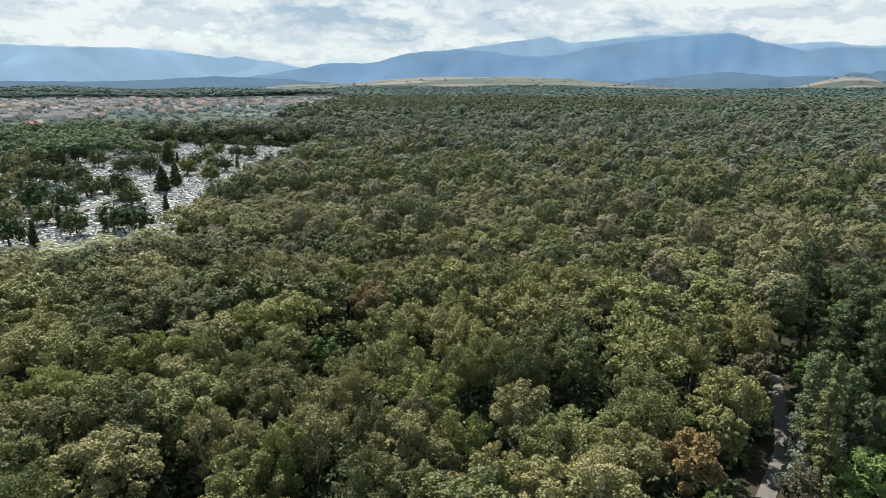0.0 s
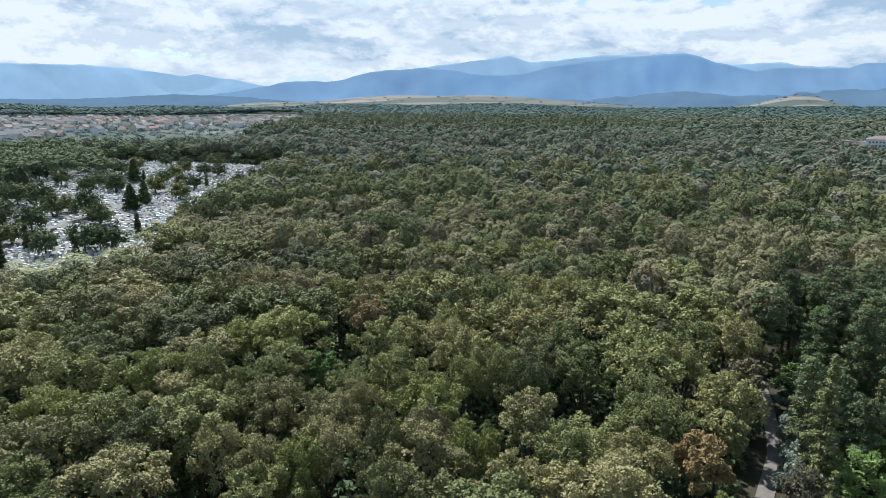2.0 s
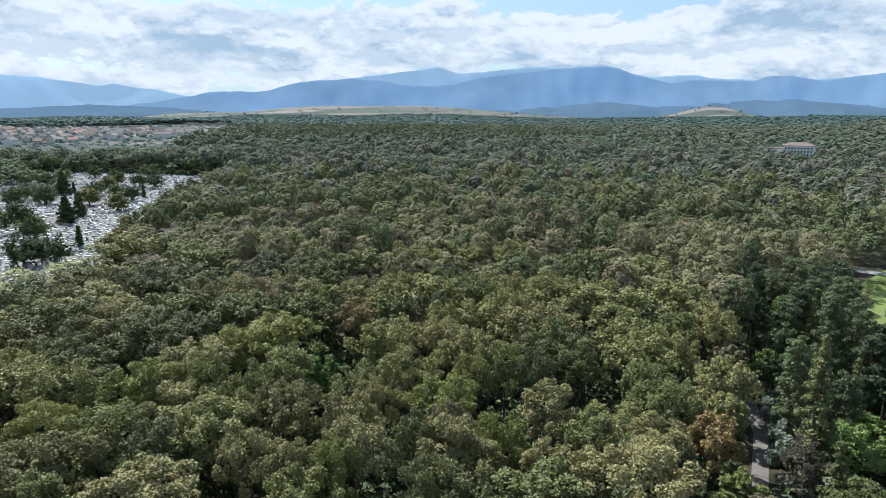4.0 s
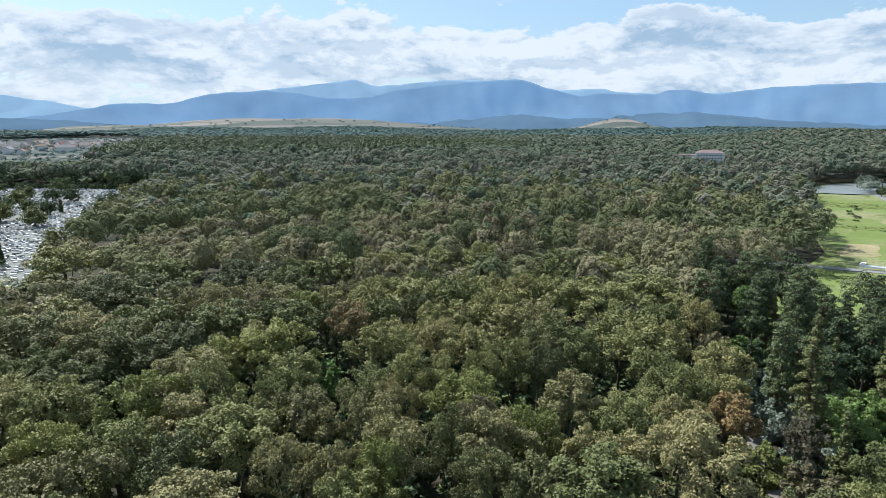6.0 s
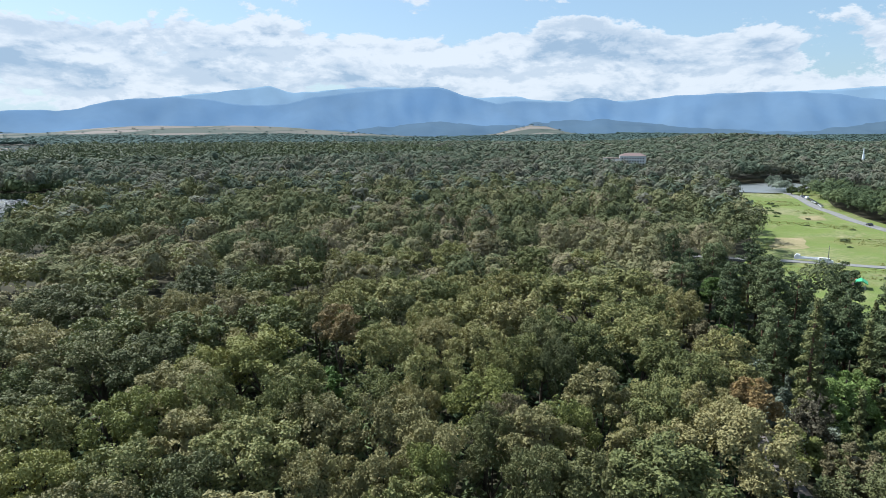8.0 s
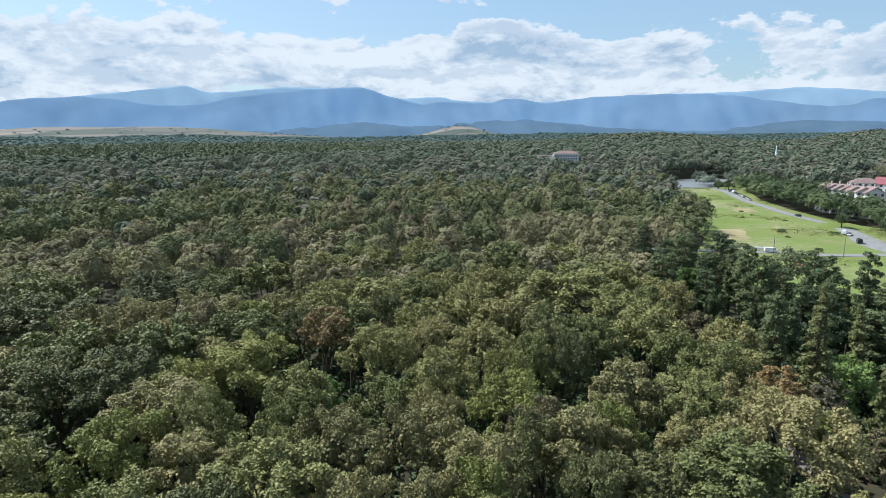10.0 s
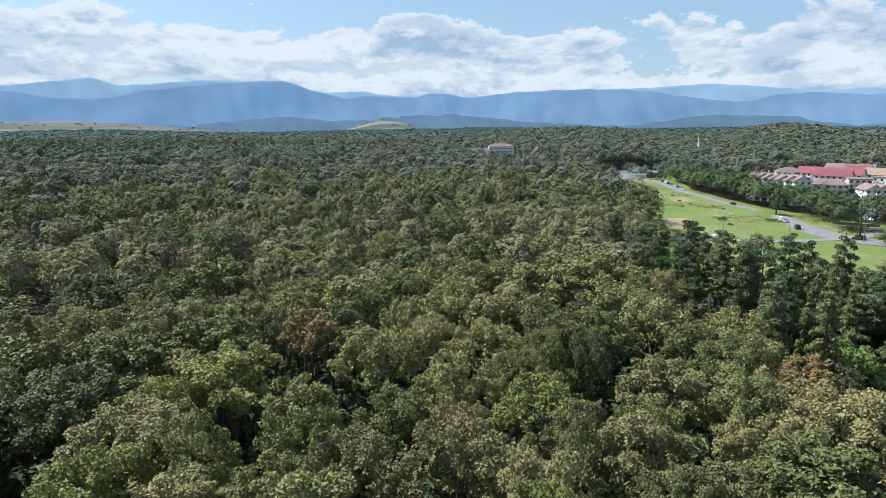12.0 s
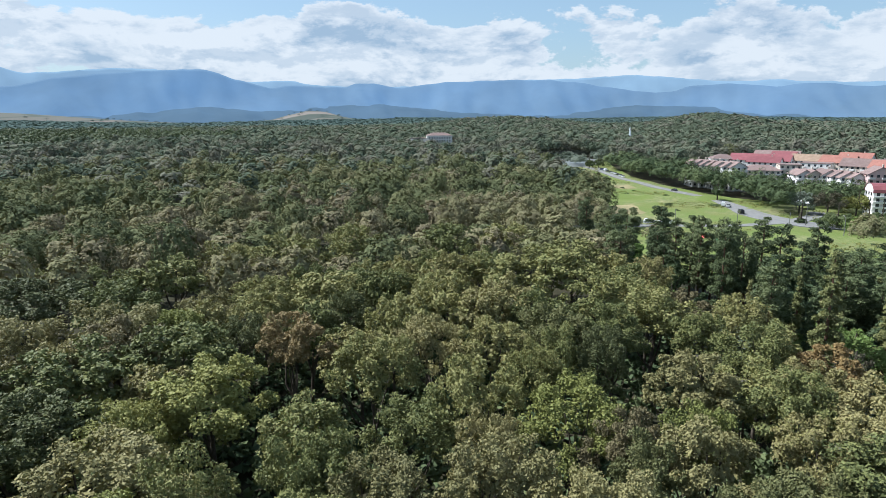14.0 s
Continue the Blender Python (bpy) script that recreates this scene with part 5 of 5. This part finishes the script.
# x, y, turn, width, depth, storeys, roof, kind of roof, walls
BLOCKS = [
    (346, 229, -41, 9, 13, 5, ROOF_BROWN, "gable", WALL_WHITE),
    (345, 224, -42, 9, 13, 5, ROOF_BROWN, "gable", WALL_WHITE),
    (344, 219, -42, 9, 12, 5, ROOF_BROWN, "gable", WALL_WHITE),
    (340, 213, -43, 9, 12, 5, ROOF_BROWN, "gable", WALL_WHITE),
    (339, 208, -43, 9, 12, 5, ROOF_BROWN, "gable", WALL_WHITE),
    (338, 202, -44, 10, 12, 5, ROOF_BROWN, "gable", WALL_WHITE),
    (403, 236, -58, 17, 12, 5, ROOF_BROWN, "hip", WALL_WHITE),
    (409, 212, -83, 38, 13, 5, ROOF_RED, "side", WALL_WHITE),
    (393, 204, -83, 20, 11, 5, ROOF_RED, "side", WALL_WHITE),
    (453, 216, -84, 30, 14, 5, ROOF_BROWN, "side", WALL_WHITE),
    (450, 210, -88, 16, 13, 5, ROOF_RED, "side", WALL_WHITE),
    (360, 195, -63, 22, 13, 4, ROOF_BROWN, "hip", WALL_CREAM),
    (374, 183, -63, 12, 13, 5, ROOF_BROWN, "flat", WALL_CREAM),
    (425, 187, -94, 20, 13, 5, ROOF_OCHRE, "side", WALL_WHITE),
    (398, 174, -85, 17, 11, 5, ROOF_BROWN, "flat", WALL_WHITE),
    (347, 168, -49, 9, 13, 4, ROOF_BROWN, "gable", WALL_WHITE),
    (349, 164, -49, 9, 13, 4, ROOF_BROWN, "gable", WALL_CREAM),
    (353, 157, -50, 10, 13, 4, ROOF_BROWN, "gable", WALL_WHITE),
    (350, 151, -51, 10, 13, 4, ROOF_BROWN, "gable", WALL_WHITE),
    (347, 146, -52, 10, 13, 4, ROOF_BROWN, "gable", WALL_WHITE),
    (344, 141, -52, 9, 13, 4, ROOF_BROWN, "gable", WALL_WHITE),
    (420, 167, -96, 20, 14, 5, ROOF_ORANGE, "side", WALL_CREAM),
    (466, 168, -92, 20, 13, 5, ROOF_ORANGE, "side", WALL_WHITE),
    (395, 144, -96, 30, 14, 5, ROOF_BROWN, "side", WALL_CREAM),
    (344, 130, -59, 12, 11, 5, ROOF_BROWN, "gable", WALL_PINK),
    (387, 129, -98, 26, 14, 5, ROOF_ORANGE, "side", WALL_WHITE),
    (359, 119, -61, 14, 12, 5, ROOF_BROWN, "gable", WALL_WHITE),
]
for x, y, rz, w, d, n, roof, kind, wall in BLOCKS:
    size = "long" if w > 24 else "narrow" if w < 11 else "broad"
    apartment(x, y, rz, w, d, n, roof, kind, wall, f"{size} {WALLS[wall.name]} apartment house with {LOOKS[roof.name]}")


def arched_block():
    """The white block with rows of windows and an arched red roof."""
    h = thing("apartment_block", "white five-storey block with red arched roof", "apartment house", "", 279.0, 112.0, 0.0, -62)
    w, d, top = 15.0, 12.0, 11.6
    part("wall", mesh_np("wall", *merge([box(0, 0, -0.5, w, d, top + 0.5)]), WALL_WHITE), h)
    pro = [(-d / 2 - 0.3, top), (-d / 2, top + 1.4), (-d / 3, top + 2.9), (-d / 6, top + 3.7), (d / 6, top + 3.7), (d / 3, top + 2.9), (d / 2, top + 1.4), (d / 2 + 0.3, top)]
    n = len(pro)
    V = np.array([(x, y, z) for x in (-w / 2 - 0.3, w / 2 + 0.3) for y, z in pro])
    F = [(i, i + 1, n + i + 1, n + i) for i in range(n - 1)] + [(0, n, 2 * n - 1, n - 1)]
    part("roof", mesh_np("roof", V, np.array(F), ROOF_RED), h)
    inner = np.array([(s * (w / 2 - 0.0), y * 0.97, top + (z - top) * 0.96) for s in (-1, 1) for y, z in pro])
    caps = [(0, 1, 6, 7), (1, 2, 5, 6), (2, 3, 4, 5), (8, 15, 14, 9), (9, 14, 13, 10), (10, 13, 12, 11)]
    part("gable", mesh_np("gable", inner, np.array(caps), WALL_WHITE), h, "white arched gable")
    for f in range(5):
        part("ledge", mesh_np("ledge", *merge([box(0, -d / 2 - 0.45, f * 2.3 + 0.2, w, 0.9, 0.8)]), WALL_WHITE), h)
        for k in range(5):
            p = part("window", PANE, h)
            p.location = ((k - 2) * 2.8, -d / 2 - 0.02, f * 2.3 + 1.0)
        for k in range(3):
            p = part("window", PANE, h)
            p.location = (-w / 2 - 0.02, (k - 1) * 3.4, f * 2.3 + 1.0)
            p.rotation_euler = (0, 0, radians(90))


arched_block()


def town_house(seed, roof, wall, w, d, n):
    h = thing("house", f"small {WALLS[wall.name]} house with {LOOKS[roof.name]}", "house", "houses of the town")
    top = n * 2.8
    part("wall", mesh_np("wall", *merge([box(0, 0, -0.5, w, d, top + 0.5), gable_wall(w, d, top, d * 0.34, "x")]), wall), h)
    part("roof", mesh_np("roof", *gable_roof(w, d, top, d * 0.34), roof), h)
    for k in range(2):
        p = part("window", WIDE_PANE, h)
        p.location = ((k - 0.5) * w / 2, -d / 2 - 0.02, 0.9)
    return h


TOWN_KINDS = [town_house(1, ROOF_GREY, WALL_WHITE, 14, 10, 2), town_house(2, ROOF_ORANGE, WALL_WHITE, 13, 10, 2), town_house(3, ROOF_GREY, WALL_CREAM, 17, 11, 3),
              town_house(4, ROOF_OCHRE, WALL_CREAM, 12, 10, 2), town_house(5, ROOF_GREY, WALL_WHITE, 26, 11, 3), town_house(6, ROOF_OCHRE, WALL_WHITE, 15, 10, 3)]
x, y = scatter(27, 27, 940, 1900, -42, -11, (0, 0))
ok = inside(x, y, [(-480, 800), (-520, 980), (-420, 1150), (-300, 1300), (-270, 1480), (-380, 1700), (-1300, 1800), (-1300, 1100), (-800, 800)]) & (rng.uniform(size=len(x)) < 0.8)
pick = rng.permutation(np.flatnonzero(ok))[:310]
x, y = x[pick], y[pick]
for i in range(len(x)):
    k = int(rng.choice(6, p=[0.26, 0.18, 0.22, 0.10, 0.14, 0.10]))
    m = (x[i], y[i], rng.choice([0, 90, 12, 78]) + rng.uniform(-6, 6), rng.uniform(0.85, 1.15), rng.uniform(0.9, 1.2))
    set_out(TOWN_KINDS[k], [m], used)


def hotel():
    h = thing("hotel", "white lodge with a brown hipped roof in the wood", "lodge", "", 407.0, 530.0, 0.0, -38)
    part("wall", mesh_np("wall", *merge([box(0, 0, -0.5, 26, 13, 25.0), box(-21, 2, -0.5, 16, 11, 22.0)]), WALL_WHITE), h)
    part("roof", mesh_np("roof", *hip_roof(26, 13, 24.5, 2.8), ROOF_BROWN), h)
    part("roof", mesh_np("roof", *merge([box(-21, 2, 21.5, 16.5, 11.5, 0.5)]), ROOF_BROWN), h)
    for f in range(8):
        for k in range(9):
            p = part("window", PANE, h)
            p.location = ((k - 4) * 2.6, -6.52, f * 2.9 + 1.0)


hotel()

# ---- on the meadow ----
sheet("pond", [(384, 384), (407, 406), (447, 429), (508, 434), (500, 392), (445, 364), (412, 361), (395, 373)], 1.1, WATER, "pale still pond water", "water")
sheet("dry_patch", [(224, 217), (231, 214), (237, 212), (230, 205), (222, 200), (216, 193), (210, 192), (204, 197), (198, 198), (205, 205), (214, 209)], 0.13, DRY, "sandy dry mown patch", "grass", relief=meadow_relief)
sheet("dry_patch", [(298, 260), (308, 264), (318, 262), (312, 254), (306, 248), (299, 247), (292, 250)], 0.13, DRY, "brownish dry patch of grass", "grass", relief=meadow_relief)
x, y = scatter(31, 4.0, 150, 560, 38, 66, (0, 0))
d = off_line(x, y, ROAD)
ok = inside(x, y, CLEARING) & (d > 7) & (off_line(x, y, LANE) > 5) & (np.sin(x / 13.0) + np.sin(y / 9.0 + x / 21.0) > 0.35) & ~inside(x, y, [(384, 384), (407, 406), (447, 429), (508, 434), (500, 392), (445, 364), (412, 361), (395, 373)])
tufts = baked("rough_grass", 93, x[ok], y[ok], LEAF_GREEN, "tufts of rough grass and weeds on the meadow", 40, 0.45, wide=0.9, tall=(0.25, 0.7), R=1.5, top=1.8, low=0.0, n=8, twigs=1, fat=1.2)
tufts.location.z = 0.45
BUSHES = [(265, 226, 0.7), (244, 196, 0.9), (278, 214, 0.7), (288, 240, 0.6), (296, 252, 0.6), (232, 186, 0.5), (320, 272, 0.6), (273, 236, 0.5), (258, 178, 0.8), (262, 182, 0.7),
          (330, 300, 0.8), (318, 296, 0.7), (310, 288, 0.8), (300, 276, 0.9), (340, 312, 0.9), (290, 268, 0.7)]
for i, (bx, by, k) in enumerate(BUSHES):
    o = copy_thing(SHRUBS[1 if i % 3 else 2], pose(bx, by, 0.3, 0, 0, i * 50))
    o.scale = (k, k, k * 0.6)
    tagged(o, "low green bush on the meadow", group="bushes on the meadow")

PAINTS = {"white": plain("white car paint", (0.70, 0.70, 0.70), (0.75, 0.75, 0.75), 0.2, 0.3, 0.5), "silver": plain("silver car paint", (0.40, 0.41, 0.42), (0.46, 0.47, 0.48), 0.2, 0.3, 0.5),
          "black": plain("black car paint", (0.02, 0.02, 0.022), (0.03, 0.03, 0.033), 0.2, 0.25, 0.5), "red": plain("red paint", (0.55, 0.06, 0.04), (0.62, 0.08, 0.05), 0.2, 0.4, 0.5),
          "green": plain("green canvas", (0.05, 0.32, 0.14), (0.07, 0.38, 0.17), 0.2, 0.6, 0.3), "blue": plain("dark blue car paint", (0.03, 0.05, 0.12), (0.04, 0.06, 0.15), 0.2, 0.3, 0.5)}
TYRE = plain("rubber", (0.02, 0.02, 0.02), (0.03, 0.03, 0.03), 3, 0.9)
POLE = plain("grey pole", (0.150, 0.144, 0.138), (0.204, 0.198, 0.186), 1.0, 0.8)


def side_block(profile, width):
    """A solid with a side outline (x, z), rounded in a little at the top."""
    n = len(profile)
    top = max(z for _, z in profile)
    V = np.array([(x, s * width / 2 * (1 - 0.16 * (z / top) ** 2), z) for s in (-1, 1) for x, z in profile])
    bm = bmesh.new()
    vs = [bm.verts.new(v) for v in V]
    bm.faces.new(vs[:n])
    bm.faces.new(vs[n:][::-1])
    for i in range(n):
        bm.faces.new((vs[i], vs[n + i], vs[n + (i + 1) % n], vs[(i + 1) % n]))
    bmesh.ops.recalc_face_normals(bm, faces=bm.faces[:])
    return bm


def solid(name, bm, mat):
    me = bpy.data.meshes.new(name)
    bm.to_mesh(me)
    bm.free()
    me.materials.append(mat)
    return me


CAR_BODY = [(-2.15, 0.35), (2.15, 0.35), (2.2, 0.7), (1.2, 0.92), (-1.9, 0.95), (-2.2, 0.8)]
CAR_GLASS = [(1.1, 0.9), (0.45, 1.42), (-1.2, 1.46), (-1.95, 0.94)]
VAN_BODY = [(-2.5, 0.4), (2.4, 0.4), (2.45, 1.0), (1.7, 1.2), (1.1, 1.95), (-2.4, 2.0), (-2.5, 1.0)]
wheel_mesh = mesh_np("wheel", *sweep([(0, -0.11, 0), (0, 0.11, 0)], [0.33, 0.33], 14), TYRE)
hub_mesh = mesh_np("rim", *sweep([(0, -0.12, 0), (0, 0.12, 0)], [0.2, 0.01], 10), PAINTS["silver"])
_shapes = {}


def car(x, y, rz, paint, van=False):
    kind = "van" if van else "car"
    c = thing(kind, f"{paint} {'delivery van' if van else 'passenger car'} parked at the roadside", kind, "parked cars", x, y, 0.80, rz)
    key = (paint, van)
    if key not in _shapes:
        _shapes[key] = solid("body", side_block(VAN_BODY if van else CAR_BODY, 1.85), PAINTS[paint])
        _shapes["glass"] = solid("windows", side_block(CAR_GLASS, 1.6), GLASS)
        _shapes["roof"] = solid("roof", side_block([(0.35, 1.42), (0.3, 1.5), (-1.1, 1.52), (-1.2, 1.45)], 1.55), PAINTS[paint])
    part("body", _shapes[key], c)
    if not van:
        part("windows", _shapes["glass"], c, "dark car windows")
    else:
        part("windscreen", solid("windscreen", side_block([(1.75, 1.22), (1.15, 1.9), (1.0, 1.9), (1.0, 1.22)], 1.9), GLASS), c, "dark van windows")
    for wx in (-1.35, 1.35):
        for wy in (-0.82, 0.82):
            wl = part("wheel", wheel_mesh, c)
            wl.location = (wx, wy, 0.33)
            part("rim", hub_mesh, wl)
    return c


P = np.array([(402, 339), (397, 333), (374, 309), (352, 287)], float)
names = ["silver", "white", "black", "silver", "blue", "white", "black", "black", "silver", "white", "black", "silver", "white"]
for i, nm in enumerate(names):
    t = 3 * (i + 0.3) / len(names)
    cx, cy = np.interp(t, range(4), P[:, 0]), np.interp(t, range(4), P[:, 1])
    car(cx + 2.6 + 0.4 * (i % 2), cy - 2.6, 47 + rng.uniform(-5, 5), nm, nm == "white" and i == 5)
car(304.0, 222.5, 58, "black")
car(262.0, 176.5, 20, "white", True)
car(259.5, 173.0, 16, "white")
car(242.5, 160.5, 35, "black", True)
car(191.0, 168.5, -45, "white", True)


def flatbed():
    """A white lorry with a raised cab and a long low bed."""
    c = thing("flatbed_truck", "white flatbed lorry standing on the lane", "lorry", "", 188.8, 174.6, 0.80, -52)
    part("cab", solid("cab", side_block([(-4.6, 0.5), (-2.6, 0.5), (-2.6, 2.3), (-4.0, 2.35), (-4.6, 1.5)], 2.2), PAINTS["white"]), c)
    part("bed", mesh_np("bed", *merge([box(1.1, 0, 0.75, 7.2, 2.2, 0.35), box(1.1, -1.06, 1.1, 7.2, 0.08, 0.3), box(1.1, 1.06, 1.1, 7.2, 0.08, 0.3)]), PAINTS["white"]), c)
    for wx in (-3.6, 2.2, 3.4):
        for wy in (-0.95, 0.95):
            wl = part("wheel", wheel_mesh, c)
            wl.location = (wx, wy, 0.36)


flatbed()


def pole(x, y, tall, lamp):
    p = thing("street_lamp" if lamp else "utility_pole", "grey street lamp by the road" if lamp else "grey concrete utility pole by the road", "lamp" if lamp else "pole", "", x, y, 0.3, 30)
    part("post", mesh_np("post", *sweep([(0, 0, 0), (0, 0, tall * 0.5), (0, 0, tall)], [0.16, 0.13, 0.09], 8), POLE), p)
    if lamp:
        part("arm", mesh_np("arm", *sweep([(0, 0, tall - 0.3), (0.9, 0, tall + 0.3), (2.0, 0, tall + 0.4)], [0.06, 0.05, 0.05], 6), POLE), p)
        part("lamp_head", mesh_np("lamp_head", *box(2.2, 0, tall + 0.32, 0.8, 0.3, 0.14), PAINTS["white"]), p)
    else:
        part("crossarm", mesh_np("crossarm", *box(0, 0, tall - 0.8, 1.6, 0.12, 0.12), POLE), p)


for px, py, tall, lamp in ((204.6, 147.7, 8, False), (223.4, 134, 6, False), (229.5, 129.7, 9, True), (215.6, 112.5, 7, True), (188.5, 166.0, 8, False), (54.0, 97.0, 7.5, True)):
    pole(px, py, tall, lamp)


def pavilion():
    p = thing("pavilion", "open shelter with a white tent roof", "shelter", "", 279.2, 145.9, 0.3, 20)
    V = np.array([(-4, -3, 3.4), (4, -3, 3.4), (4, 3, 3.4), (-4, 3, 3.4), (-2.4, -0.2, 5.0), (2.4, -0.2, 4.7), (2.4, 0.2, 4.7), (-2.4, 0.2, 5.0)])
    part("roof", mesh_np("roof", V, BOX_F, PAINTS["white"]), p, "white tent roof")
    for sx in (-3.7, 3.7):
        for sy in (-2.7, 2.7):
            part("post", mesh_np("post", *box(sx, sy, 0, 0.2, 0.2, 3.45), POLE), p)


pavilion()


def stall(x, y, rz, paint, label, w=4.0):
    p = thing("market_stall", label, "stall", "", x, y, 0.0, rz)
    part("canopy", mesh_np("canopy", *gable_roof(w, 3.0, 2.6, 0.9, 0.3), PAINTS[paint]), p)
    for sx in (-w / 2 + 0.1, w / 2 - 0.1):
        for sy in (-1.4, 1.4):
            part("post", mesh_np("post", *box(sx, sy, 0, 0.08, 0.08, 2.6), POLE), p)
    part("counter", mesh_np("counter", *box(0, -1.0, 0, w - 0.4, 0.6, 0.9), WALL_CREAM), p)


stall(167.2, 143.6, 30, "red", "small stall with a red canopy")
stall(165.5, 138.6, 35, "green", "stall with a green canopy", 4.6)


def fountain():
    """The tall white plume of the fountain in the pond behind the trees, thinning to one side."""
    V, F = sweep([(0, 0, 0), (0.1, 0, 10), (0.2, 0, 21), (0.1, 0, 30)], [0.9, 1.5, 1.0, 0.25], 12)
    V2, F2 = sweep([(2.2, 0, 0), (2.4, 0, 10), (1.4, 0, 18), (0.5, 0, 25)], [1.9, 1.6, 1.0, 0.3], 12)
    f = thing("fountain", "tall white plume of a fountain", "fountain", "", 665, 458, float(height(665, 458)), -50)
    part("jet", mesh_np("jet", V, F, plain("white spray", (0.80, 0.82, 0.84), (0.88, 0.89, 0.90), 0.5, 0.9), smooth=True), f)
    part("spray", mesh_np("spray", V2, F2, bpy.data.materials["white spray"], smooth=True), f)


fountain()
